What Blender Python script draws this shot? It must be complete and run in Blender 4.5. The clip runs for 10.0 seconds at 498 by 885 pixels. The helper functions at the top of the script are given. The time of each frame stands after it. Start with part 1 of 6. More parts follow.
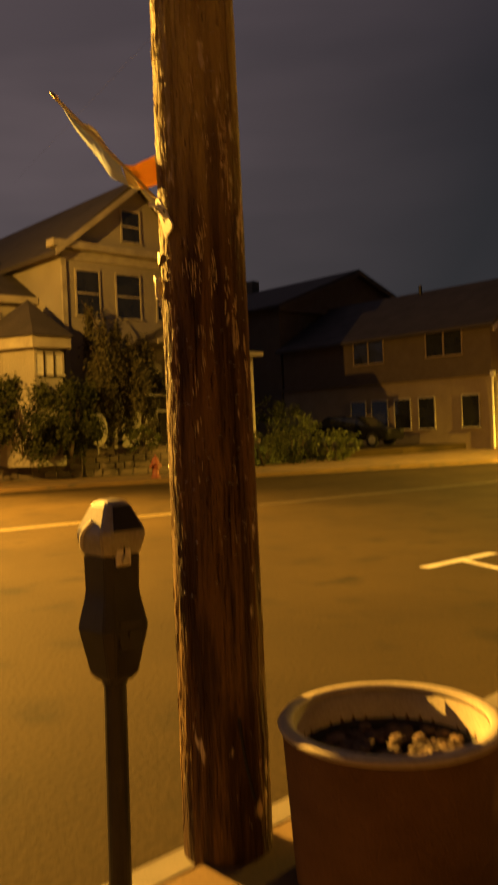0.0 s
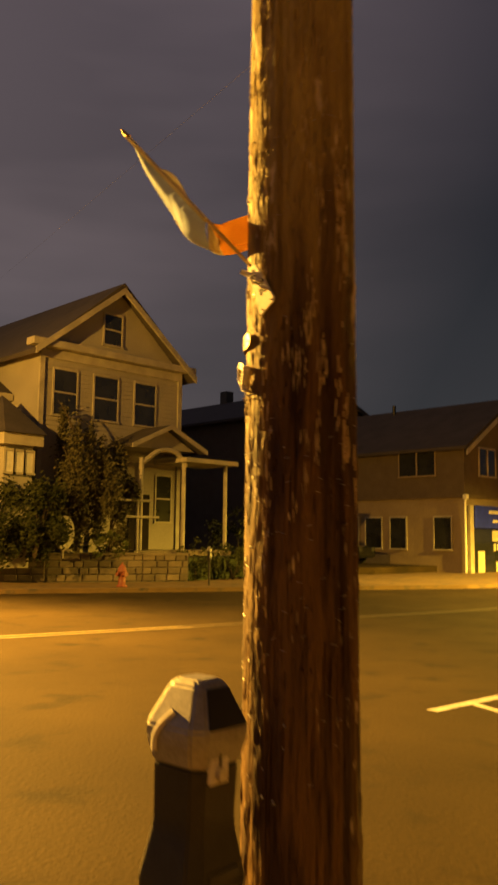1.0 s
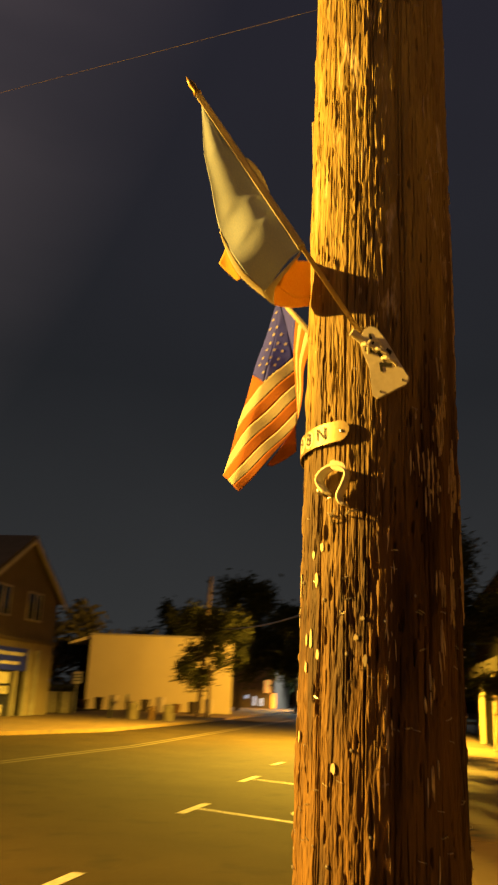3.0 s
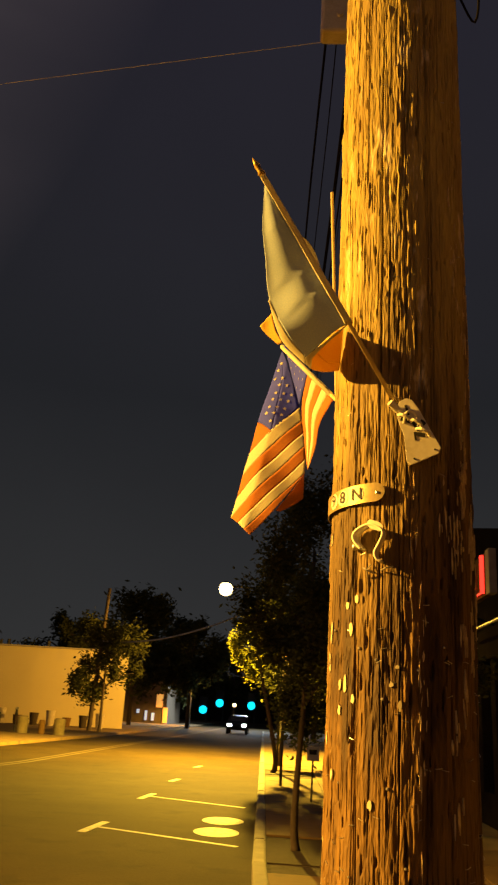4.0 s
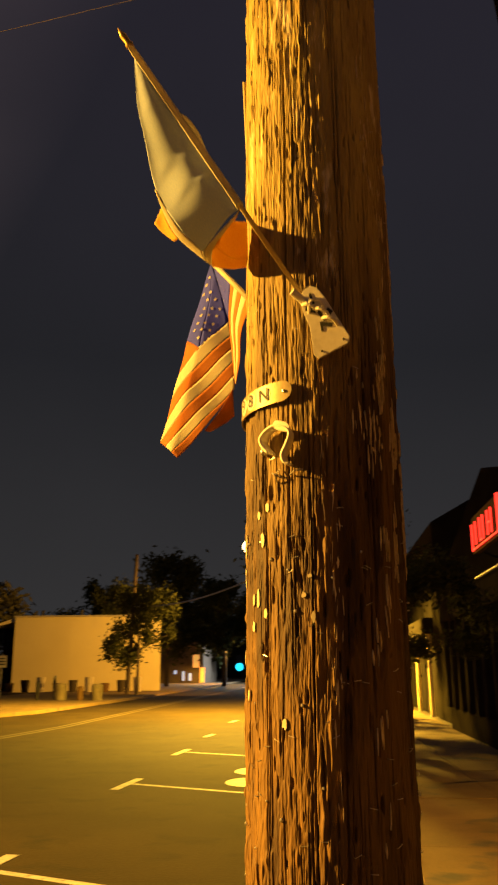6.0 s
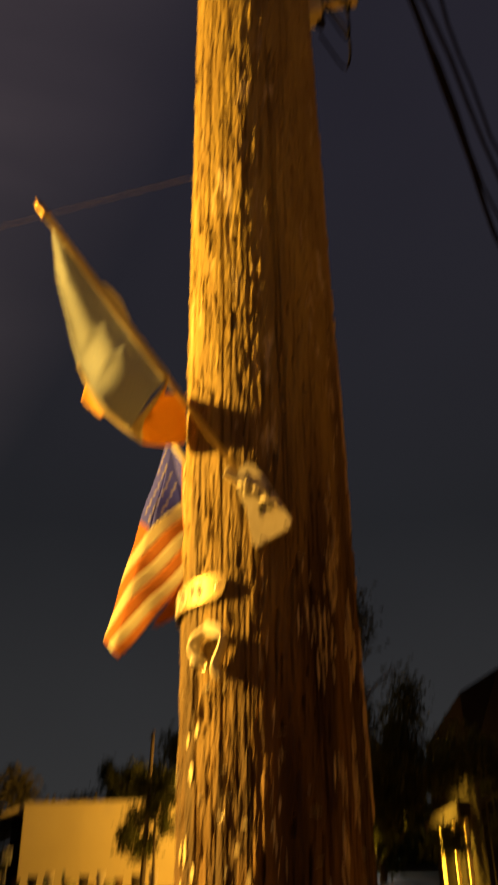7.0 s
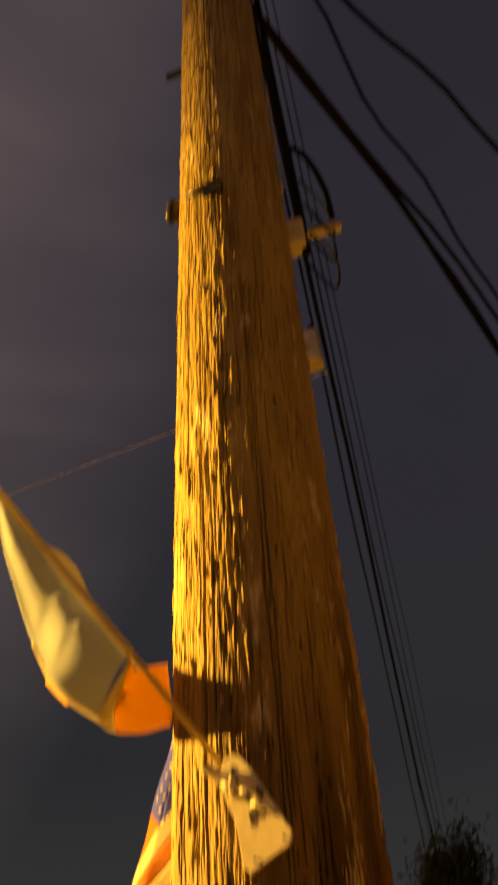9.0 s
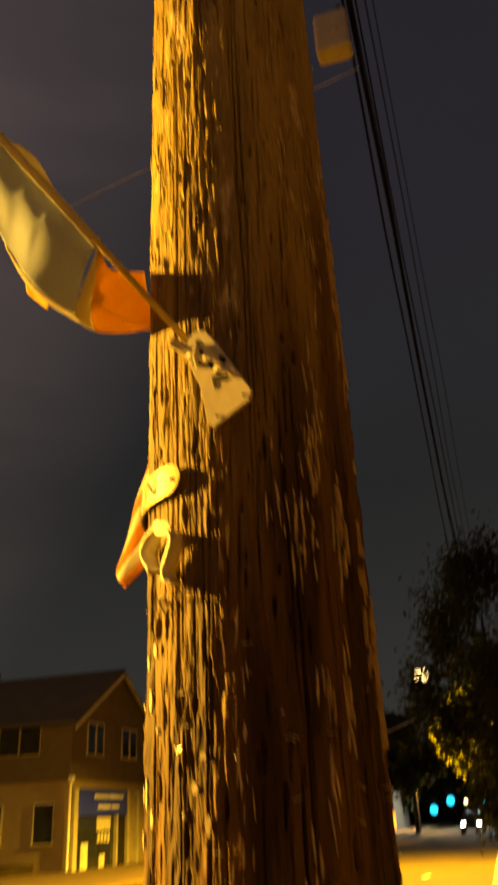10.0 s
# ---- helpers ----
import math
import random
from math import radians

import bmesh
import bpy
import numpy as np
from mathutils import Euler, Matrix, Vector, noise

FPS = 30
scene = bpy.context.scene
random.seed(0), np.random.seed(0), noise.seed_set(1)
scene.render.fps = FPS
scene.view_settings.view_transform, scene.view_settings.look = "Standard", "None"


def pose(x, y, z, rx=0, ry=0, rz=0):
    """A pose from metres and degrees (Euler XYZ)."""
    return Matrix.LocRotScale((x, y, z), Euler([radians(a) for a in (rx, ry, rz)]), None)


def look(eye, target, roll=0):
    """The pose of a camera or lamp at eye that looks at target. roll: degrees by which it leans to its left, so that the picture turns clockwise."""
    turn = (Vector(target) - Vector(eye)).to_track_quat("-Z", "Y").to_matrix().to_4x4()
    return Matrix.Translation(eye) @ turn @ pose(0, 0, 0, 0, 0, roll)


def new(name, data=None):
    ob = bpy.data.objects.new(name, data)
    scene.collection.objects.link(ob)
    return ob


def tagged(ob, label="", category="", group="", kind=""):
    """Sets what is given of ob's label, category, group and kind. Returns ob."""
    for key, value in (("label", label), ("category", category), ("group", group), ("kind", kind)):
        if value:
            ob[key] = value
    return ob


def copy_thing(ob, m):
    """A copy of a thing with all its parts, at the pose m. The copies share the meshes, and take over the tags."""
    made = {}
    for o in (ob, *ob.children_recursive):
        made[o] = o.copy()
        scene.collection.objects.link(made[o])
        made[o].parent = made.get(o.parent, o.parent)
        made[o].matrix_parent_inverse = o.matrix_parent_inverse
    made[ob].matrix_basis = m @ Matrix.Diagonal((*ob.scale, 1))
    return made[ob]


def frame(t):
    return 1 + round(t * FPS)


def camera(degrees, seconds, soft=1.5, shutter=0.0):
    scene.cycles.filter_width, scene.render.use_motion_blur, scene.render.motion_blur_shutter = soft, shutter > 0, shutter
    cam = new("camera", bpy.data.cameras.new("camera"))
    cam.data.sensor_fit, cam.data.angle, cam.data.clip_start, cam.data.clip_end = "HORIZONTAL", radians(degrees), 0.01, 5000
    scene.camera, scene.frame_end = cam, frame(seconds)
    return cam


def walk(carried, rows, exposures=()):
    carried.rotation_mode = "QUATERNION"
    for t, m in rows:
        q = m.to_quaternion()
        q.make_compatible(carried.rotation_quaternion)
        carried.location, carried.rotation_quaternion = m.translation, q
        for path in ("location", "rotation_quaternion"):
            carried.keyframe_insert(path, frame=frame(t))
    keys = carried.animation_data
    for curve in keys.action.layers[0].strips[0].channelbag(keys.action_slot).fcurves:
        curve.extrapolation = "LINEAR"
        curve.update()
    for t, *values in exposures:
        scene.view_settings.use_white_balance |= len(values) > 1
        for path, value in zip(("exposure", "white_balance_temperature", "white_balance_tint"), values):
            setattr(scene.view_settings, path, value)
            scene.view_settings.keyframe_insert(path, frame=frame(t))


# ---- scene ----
cam = camera(34.0, 10.0, soft=2.2, shutter=0.6)
PATH = [
    (0, (2.7987, -1.1344, 1.5356), (1.3274, 0.2199, 1.5022), -2.45),
    (0.5, (2.4834, -1.0279, 1.5922), (1.0349, 0.3434, 1.7381), -1.35),
    (1, (2.0756, -0.951, 1.6082), (0.6786, 0.4611, 1.8417), 0.62),
    (1.5, (1.6837, -0.8157, 1.624), (0.3736, 0.6528, 1.9808), 2.55),
    (2, (1.3243, -0.8301, 1.636), (0.3501, 0.8619, 2.0694), 2.94),
    (2.5, (1.0314, -0.8537, 1.6418), (0.2834, 0.9329, 2.1403), 2.74),
    (3, (0.7497, -0.8656, 1.6639), (0.3968, 1.0131, 2.252), 2.72),
    (3.2, (0.6654, -0.916, 1.6712), (0.4057, 0.9713, 2.2801), 2.2),
    (4.3, (0.4919, -1.0248, 1.6958), (0.4131, 0.8691, 2.3337), 3.53),
    (4.5, (0.4897, -1.0271, 1.6824), (0.4434, 0.866, 2.3259), 2.88),
    (5, (0.5299, -1.0237, 1.6706), (0.5261, 0.8755, 2.2975), 1.0),
    (5.2, (0.5492, -1.0146, 1.6628), (0.5662, 0.8913, 2.2686), 0.68),
    (6.3, (0.7697, -0.7986, 1.6408), (0.5321, 1.1157, 2.1689), -0.19),
    (6.5, (0.7939, -0.7744, 1.6484), (0.5395, 1.1336, 2.1913), 0.01),
    (7, (0.8352, -0.6731, 1.7459), (0.6402, 1.097, 2.6564), -0.91),
    (7.5, (0.8404, -0.5787, 1.8548), (0.7872, 1.0162, 3.0604), -2.52),
    (8, (0.9592, -0.565, 1.9093), (0.7629, 0.87, 3.2885), -3.82),
    (8.5, (0.9786, -0.5629, 1.9349), (0.7798, 0.766, 3.4163), -6.74),
    (9, (0.955, -0.5114, 1.8933), (0.6552, 0.9328, 3.2441), -4.18),
    (9.5, (0.9517, -0.3838, 1.7963), (0.5463, 1.2333, 2.9011), -3.03),
    (10, (1.0079, -0.3745, 1.7248), (0.4962, 1.3668, 2.565), -2.71),
]
EXPOSURES = [(0.0, 0.22, 6500, 14), (0.5, 0.35, 6300, 11), (1.0, 0.5, 6400, 10), (2.0, 0.2, 6900, 4), (3.2, 0.08, 6500, 4), (4.5, -0.08, 6700, 9), (5.2, -0.08, 6700, 10), (6.5, 0.05, 6800, 13),
             (7.0, 0.0, 6600, 8), (7.5, 0.15, 6600, 9), (8.5, 0.45, 6700, 10), (9.0, 0.48, 7100, 7), (9.5, 0.25, 7500, 2), (10.0, 0.15, 7700, 1)]
walk(cam, [(t, look(eye, target, roll)) for t, eye, target, roll in PATH], EXPOSURES)

# ---- night sky and street lighting ----
SODIUM = (1.0, 0.485, 0.055)
world = bpy.data.worlds.new("night_sky")
scene.world = world
world.use_nodes = True
wn, wl = world.node_tree.nodes, world.node_tree.links
wn.clear()
w_out = wn.new("ShaderNodeOutputWorld")
w_bg = wn.new("ShaderNodeBackground")
w_tc = wn.new("ShaderNodeTexCoord")
w_sep = wn.new("ShaderNodeSeparateXYZ")
w_ramp = wn.new("ShaderNodeValToRGB")
w_noise = wn.new("ShaderNodeTexNoise")
w_mix = wn.new("ShaderNodeMixRGB")
w_noise.inputs["Scale"].default_value = 1.6
w_noise.inputs["Detail"].default_value = 4.0
w_mix.blend_type = "MULTIPLY"
w_mix.inputs["Fac"].default_value = 0.45
w_ramp.color_ramp.elements[0].position = 0.0
w_ramp.color_ramp.elements[0].color = (0.043, 0.043, 0.045, 1)
w_ramp.color_ramp.elements[1].position = 0.75
w_ramp.color_ramp.elements[1].color = (0.0235, 0.0215, 0.0325, 1)
w_low = w_ramp.color_ramp.elements.new(0.36)
w_low.color = (0.0195, 0.0202, 0.0245, 1)
w_bg.inputs["Strength"].default_value = 1.0
wl.new(w_tc.outputs["Generated"], w_sep.inputs[0])
wl.new(w_sep.outputs["Z"], w_ramp.inputs["Fac"])
wl.new(w_tc.outputs["Generated"], w_noise.inputs["Vector"])
wl.new(w_ramp.outputs["Color"], w_mix.inputs["Color1"])
wl.new(w_noise.outputs["Fac"], w_mix.inputs["Color2"])
w_dot = wn.new("ShaderNodeVectorMath")
w_dot.operation = "DOT_PRODUCT"
w_dot.inputs[1].default_value = (-0.84, -0.16, 0.52)
w_rng = wn.new("ShaderNodeMapRange")
w_rng.inputs["From Min"].default_value, w_rng.inputs["From Max"].default_value = 0.40, 1.0
w_rng.inputs["To Min"].default_value, w_rng.inputs["To Max"].default_value = 0.0, 1.0
w_glare = wn.new("ShaderNodeMixRGB")
w_glare.blend_type = "ADD"
w_glare.inputs["Color2"].default_value = (0.098, 0.071, 0.071, 1)
wl.new(w_tc.outputs["Generated"], w_dot.inputs[0])
wl.new(w_dot.outputs["Value"], w_rng.inputs["Value"])
# lens glare of the western lamp, put into the sky as long flat glowing banks
w_map = wn.new("ShaderNodeMapping")
w_map.inputs["Scale"].default_value = (1.0, 1.0, 4.5)
w_bank = wn.new("ShaderNodeTexNoise")
w_bank.inputs["Scale"].default_value, w_bank.inputs["Detail"].default_value = 2.1, 3.0
w_part = wn.new("ShaderNodeMapRange")
w_part.inputs["From Min"].default_value, w_part.inputs["From Max"].default_value = 0.36, 0.64
w_part.inputs["To Min"].default_value, w_part.inputs["To Max"].default_value = 0.72, 1.18
w_amt = wn.new("ShaderNodeMath")
w_amt.operation = "MULTIPLY"
wl.new(w_tc.outputs["Generated"], w_map.inputs["Vector"])
wl.new(w_map.outputs["Vector"], w_bank.inputs["Vector"])
wl.new(w_bank.outputs["Fac"], w_part.inputs["Value"])
wl.new(w_part.outputs["Result"], w_amt.inputs[0])
wl.new(w_rng.outputs["Result"], w_amt.inputs[1])
wl.new(w_amt.outputs[0], w_glare.inputs["Fac"])
wl.new(w_mix.outputs["Color"], w_glare.inputs["Color1"])
wl.new(w_glare.outputs["Color"], w_bg.inputs["Color"])
wl.new(w_bg.outputs[0], w_out.inputs[0])


def spot(name, eye, target, power, degrees, radius, blend=0.5):
    data = bpy.data.lights.new(name, "SPOT")
    data.energy, data.color, data.shadow_soft_size = power, SODIUM, radius
    data.spot_size, data.spot_blend = radians(degrees), blend
    ob = new(name, data)
    ob.matrix_world = look(eye, target)
    return ob


# the western lamp throws a hooded downward beam; a second spot is added to fill the house
spot("street_light_west", (-15.5, 0.05, 7.2), (-14.0, -1.45, 0.075), 72000, 147, 0.10, 0.36)
spot("street_light_west_house_fill", (-15.5, 0.05, 7.2), (-19.5, 4.85, 2.4), 9000, 164, 0.10, 0.6)
east = spot("street_light_east", (-2.05, 31.1, 6.10), (-2.3, 30.5, 0.0), 50000, 167, 0.12, 0.45)
east.data.color = (1.0, 0.56, 0.045)
# unseen spot added only to brighten the cream wall
spot("cream_wall_fill_light", (0.9, 50.0, 7.2), (-17.0, 61.0, 2.4), 26000, 62, 0.12, 0.4)
spot("street_light_crossing", (-9.7, 89.6, 4.26), (-9.9, 88.0, 2.2), 6000, 172, 0.12, 0.3)
junction = spot("junction_light", (-3.5, 96.0, 7.5), (-4.0, 94.0, 0.0), 14000, 150, 0.12, 0.5)
junction.data.color = (0.72, 0.86, 1.0)


# ---- materials ----
def material(name, base, rough=0.8, metal=0.0, other=None, scale=6.0, amount=0.5, fine=60.0, bump=0.15, depth=0.01,
             stretch=(1, 1, 1), spec=0.5, stain=None, per_piece=0.0, translucent=0.0):
    m = bpy.data.materials.new(name)
    m.use_nodes = True
    n, l = m.node_tree.nodes, m.node_tree.links
    b = n["Principled BSDF"]
    b.inputs["Roughness"].default_value, b.inputs["Metallic"].default_value = rough, metal
    b.inputs["Specular IOR Level"].default_value = spec
    tc, mp = n.new("ShaderNodeTexCoord"), n.new("ShaderNodeMapping")
    mp.inputs["Scale"].default_value = stretch
    l.new(tc.outputs["Object"], mp.inputs["Vector"])
    big, small = n.new("ShaderNodeTexNoise"), n.new("ShaderNodeTexNoise")
    for t, s, d in ((big, scale, 5.0), (small, fine, 3.0)):
        t.inputs["Scale"].default_value, t.inputs["Detail"].default_value = s, d
        l.new(mp.outputs["Vector"], t.inputs["Vector"])
    other = other or tuple(c * 0.6 for c in base)
    ramp = n.new("ShaderNodeValToRGB")
    ramp.color_ramp.elements[0].position, ramp.color_ramp.elements[1].position = 0.5 - amount / 2, 0.5 + amount / 2
    ramp.color_ramp.elements[0].color, ramp.color_ramp.elements[1].color = (*other, 1), (*base, 1)
    l.new(big.outputs["Fac"], ramp.inputs["Fac"])
    grain = n.new("ShaderNodeMixRGB")
    grain.blend_type = "OVERLAY"
    grain.inputs["Fac"].default_value = 0.35
    l.new(ramp.outputs["Color"], grain.inputs["Color1"])
    l.new(small.outputs["Fac"], grain.inputs["Color2"])
    last = grain.outputs["Color"]
    if stain:
        colour, s_scale, low, high = stain
        sn, sr, sm = n.new("ShaderNodeTexNoise"), n.new("ShaderNodeValToRGB"), n.new("ShaderNodeMixRGB")
        sn.inputs["Scale"].default_value, sn.inputs["Detail"].default_value = s_scale, 6.0
        sr.color_ramp.elements[0].position, sr.color_ramp.elements[1].position = low, high
        l.new(mp.outputs["Vector"], sn.inputs["Vector"])
        l.new(sn.outputs["Fac"], sr.inputs["Fac"])
        l.new(sr.outputs["Color"], sm.inputs["Fac"])
        l.new(last, sm.inputs["Color1"])
        sm.inputs["Color2"].default_value = (*colour, 1)
        last = sm.outputs["Color"]
    if per_piece:
        oi, mr, mm = n.new("ShaderNodeObjectInfo"), n.new("ShaderNodeMapRange"), n.new("ShaderNodeMixRGB")
        mr.inputs["To Min"].default_value, mr.inputs["To Max"].default_value = 1 - per_piece, 1.0
        l.new(oi.outputs["Random"], mr.inputs["Value"])
        mm.blend_type, mm.inputs["Fac"].default_value = "MULTIPLY", 1.0
        l.new(last, mm.inputs["Color1"])
        l.new(mr.outputs["Result"], mm.inputs["Color2"])
        last = mm.outputs["Color"]
    l.new(last, b.inputs["Base Color"])
    if bump:
        bp = n.new("ShaderNodeBump")
        bp.inputs["Strength"].default_value, bp.inputs["Distance"].default_value = bump, depth
        l.new(small.outputs["Fac"], bp.inputs["Height"])
        l.new(bp.outputs["Normal"], b.inputs["Normal"])
    if translucent:
        tr, mx = n.new("ShaderNodeBsdfTranslucent"), n.new("ShaderNodeMixShader")
        l.new(last, tr.inputs["Color"])
        mx.inputs["Fac"].default_value = translucent
        l.new(b.outputs[0], mx.inputs[1])
        l.new(tr.outputs[0], mx.inputs[2])
        l.new(mx.outputs[0], n["Material Output"].inputs["Surface"])
    return m


def glow(name, colour, strength):
    m = bpy.data.materials.new(name)
    m.use_nodes = True
    b = m.node_tree.nodes["Principled BSDF"]
    b.inputs["Base Color"].default_value = (*colour, 1)
    b.inputs["Emission Color"].default_value = (*colour, 1)
    b.inputs["Emission Strength"].default_value = strength
    return m


ASPHALT = material("asphalt", (0.041, 0.028, 0.0105), 0.92, other=(0.023, 0.0155, 0.006), scale=0.5, amount=0.4, fine=28, bump=0.7, depth=0.012, spec=0.12,
                   stain=((0.016, 0.012, 0.006), 1.7, 0.55, 0.72))
CONCRETE = material("concrete_slab", (0.200, 0.126, 0.048), 0.9, other=(0.132, 0.083, 0.033), scale=1.5, fine=70, bump=0.3, depth=0.004,
                    stain=((0.06, 0.055, 0.047), 2.2, 0.56, 0.70), per_piece=0.25)
KERB = material("granite_kerb", (0.24, 0.215, 0.175), 0.8, other=(0.155, 0.14, 0.115), scale=5, fine=120, bump=0.4, depth=0.004, per_piece=0.25)
PAINT_W = material("worn_white_road_paint", (0.56, 0.55, 0.51), 0.7, other=(0.34, 0.33, 0.30), scale=5, fine=80, bump=0.3, depth=0.003,
                   stain=((0.13, 0.125, 0.11), 14, 0.56, 0.68))
PAINT_Y = material("worn_yellow_road_paint", (0.17, 0.13, 0.05), 0.7, scale=4, fine=80, bump=0.2, depth=0.003, stain=((0.12, 0.11, 0.10), 10, 0.5, 0.66))
PAINT_OLD = material("rubbed_out_yellow_road_paint", (0.075, 0.052, 0.018), 0.8, scale=4, fine=80, bump=0.2, depth=0.003, stain=((0.045, 0.032, 0.013), 8, 0.45, 0.6))
WOOD = material("weathered_pole_wood", (0.60, 0.495, 0.16), 0.68, other=(0.34, 0.245, 0.075), scale=26, amount=0.55, fine=190, bump=0.8, depth=0.005,
                stretch=(1, 1, 0.16), spec=0.42)


def weather_and_dim(m):
    """Creosote bleed in the lower pole, deepened with painted-in dimness, and pale torn flecks, on top of the wood
    grain.
    """
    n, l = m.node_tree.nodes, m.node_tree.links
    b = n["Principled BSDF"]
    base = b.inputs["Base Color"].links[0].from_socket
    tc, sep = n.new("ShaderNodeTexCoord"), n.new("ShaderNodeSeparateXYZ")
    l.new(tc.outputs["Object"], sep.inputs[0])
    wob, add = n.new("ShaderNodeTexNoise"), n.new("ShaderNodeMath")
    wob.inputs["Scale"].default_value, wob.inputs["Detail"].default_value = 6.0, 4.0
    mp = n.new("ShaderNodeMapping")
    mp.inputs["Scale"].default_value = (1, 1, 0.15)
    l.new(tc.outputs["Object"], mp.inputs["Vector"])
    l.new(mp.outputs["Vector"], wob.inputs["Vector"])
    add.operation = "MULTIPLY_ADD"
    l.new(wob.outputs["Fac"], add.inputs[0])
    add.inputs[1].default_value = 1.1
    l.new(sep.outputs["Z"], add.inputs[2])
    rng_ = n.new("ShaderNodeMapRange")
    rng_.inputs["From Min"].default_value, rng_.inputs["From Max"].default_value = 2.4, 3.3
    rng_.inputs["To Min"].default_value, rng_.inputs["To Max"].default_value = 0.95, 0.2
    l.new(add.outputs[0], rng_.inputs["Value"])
    # stain and painted dimness together, strongest towards the foot
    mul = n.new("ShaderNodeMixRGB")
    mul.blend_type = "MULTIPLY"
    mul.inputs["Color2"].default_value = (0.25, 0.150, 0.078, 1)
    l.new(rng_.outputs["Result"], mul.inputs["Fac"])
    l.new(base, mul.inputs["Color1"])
    # darker runs of old preservative along the grain, made heavier to dim the lower pole
    rn, rm, rr, rx = n.new("ShaderNodeTexNoise"), n.new("ShaderNodeMapping"), n.new("ShaderNodeValToRGB"), n.new("ShaderNodeMixRGB")
    rm.inputs["Scale"].default_value = (1, 1, 0.09)
    rn.inputs["Scale"].default_value, rn.inputs["Detail"].default_value = 24.0, 6.0
    rr.color_ramp.elements[0].position, rr.color_ramp.elements[1].position = 0.44, 0.57
    rr.color_ramp.elements[0].color, rr.color_ramp.elements[1].color = (1, 1, 1, 1), (0.25, 0.175, 0.12, 1)
    l.new(tc.outputs["Object"], rm.inputs["Vector"])
    l.new(rm.outputs["Vector"], rn.inputs["Vector"])
    l.new(rn.outputs["Fac"], rr.inputs["Fac"])
    rx.blend_type = "MULTIPLY"
    l.new(rng_.outputs["Result"], rx.inputs["Fac"])
    l.new(mul.outputs["Color"], rx.inputs["Color1"])
    l.new(rr.outputs["Color"], rx.inputs["Color2"])
    fl, fm, fr, fx = n.new("ShaderNodeTexNoise"), n.new("ShaderNodeMapping"), n.new("ShaderNodeValToRGB"), n.new("ShaderNodeMixRGB")
    fm.inputs["Scale"].default_value = (1, 1, 0.30)
    fl.inputs["Scale"].default_value, fl.inputs["Detail"].default_value = 42.0, 8.0
    fk, fp = n.new("ShaderNodeTexNoise"), n.new("ShaderNodeMath")
    fk.inputs["Scale"].default_value, fk.inputs["Detail"].default_value = 7.0, 3.0
    fp.operation = "MULTIPLY"
    fr.color_ramp.elements[0].position, fr.color_ramp.elements[1].position = 0.338, 0.40
    l.new(tc.outputs["Object"], fm.inputs["Vector"])
    l.new(fm.outputs["Vector"], fl.inputs["Vector"])
    l.new(fm.outputs["Vector"], fk.inputs["Vector"])
    l.new(fl.outputs["Fac"], fp.inputs[0])
    l.new(fk.outputs["Fac"], fp.inputs[1])
    l.new(fp.outputs[0], fr.inputs["Fac"])
    l.new(fr.outputs["Color"], fx.inputs["Fac"])
    l.new(rx.outputs["Color"], fx.inputs["Color1"])
    fx.inputs["Color2"].default_value = (0.66, 0.56, 0.38, 1)
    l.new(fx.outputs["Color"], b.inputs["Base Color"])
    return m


weather_and_dim(WOOD)
TORN = material("pale_torn_wood", (0.74, 0.62, 0.38), 0.7, other=(0.48, 0.37, 0.19), scale=60, fine=200, bump=0.3, depth=0.003, spec=0.3)
METAL = material("dull_galvanised_steel", (0.60, 0.59, 0.57), 0.38, 0.85, other=(0.42, 0.41, 0.40), scale=30, fine=150, bump=0.1, depth=0.002)
WHITE_METAL = material("white_painted_metal", (0.78, 0.76, 0.70), 0.45, 0.0, other=(0.6, 0.57, 0.5), scale=14, fine=110, bump=0.08, depth=0.002,
                       stain=((0.30, 0.22, 0.14), 26, 0.66, 0.76))
BAND_METAL = material("brushed_aluminium_band", (0.36, 0.29, 0.16), 0.42, 0.3, other=(0.27, 0.21, 0.11), scale=20, fine=160, bump=0.1, depth=0.002)
DARK_IRON = material("black_cast_iron", (0.035, 0.033, 0.034), 0.42, 0.3, other=(0.022, 0.021, 0.022), scale=18, fine=160, bump=0.2, depth=0.002)
GREY_HEAD = material("scuffed_grey_cast_metal", (0.36, 0.35, 0.33), 0.45, 0.4, other=(0.22, 0.21, 0.20), scale=16, fine=120, bump=0.15, depth=0.002)
BLACK = material("matt_black", (0.012, 0.012, 0.013), 0.7, scale=8, fine=60, bump=0.05)
CABLE = material("black_cable_sheath", (0.012, 0.012, 0.014), 0.85, spec=0.1, scale=8, fine=60, bump=0.1)
BIN = material("brown_aggregate_concrete", (0.150, 0.088, 0.040), 0.95, spec=0.1, other=(0.105, 0.060, 0.028), scale=7, fine=140, bump=0.9, depth=0.006)
RIM = material("pale_concrete_rim", (0.46, 0.41, 0.32), 0.8, other=(0.33, 0.28, 0.21), scale=7, fine=110, bump=0.4, depth=0.004)
LITTER = material("crumpled_litter", (0.20, 0.12, 0.06), 0.8, other=(0.06, 0.036, 0.02), scale=14, fine=60, bump=0.4, per_piece=0.6)
GREEN = material("faded_green_flag_cloth", (0.56, 0.70, 0.98), 0.85, other=(0.50, 0.62, 0.88), scale=9, fine=420, bump=0.12, depth=0.001, spec=0.15, translucent=0.28)
WHITE = material("yellowed_white_flag_cloth", (0.70, 0.68, 0.58), 0.85, other=(0.62, 0.60, 0.50), scale=9, fine=420, bump=0.12, depth=0.001, spec=0.15, translucent=0.32)
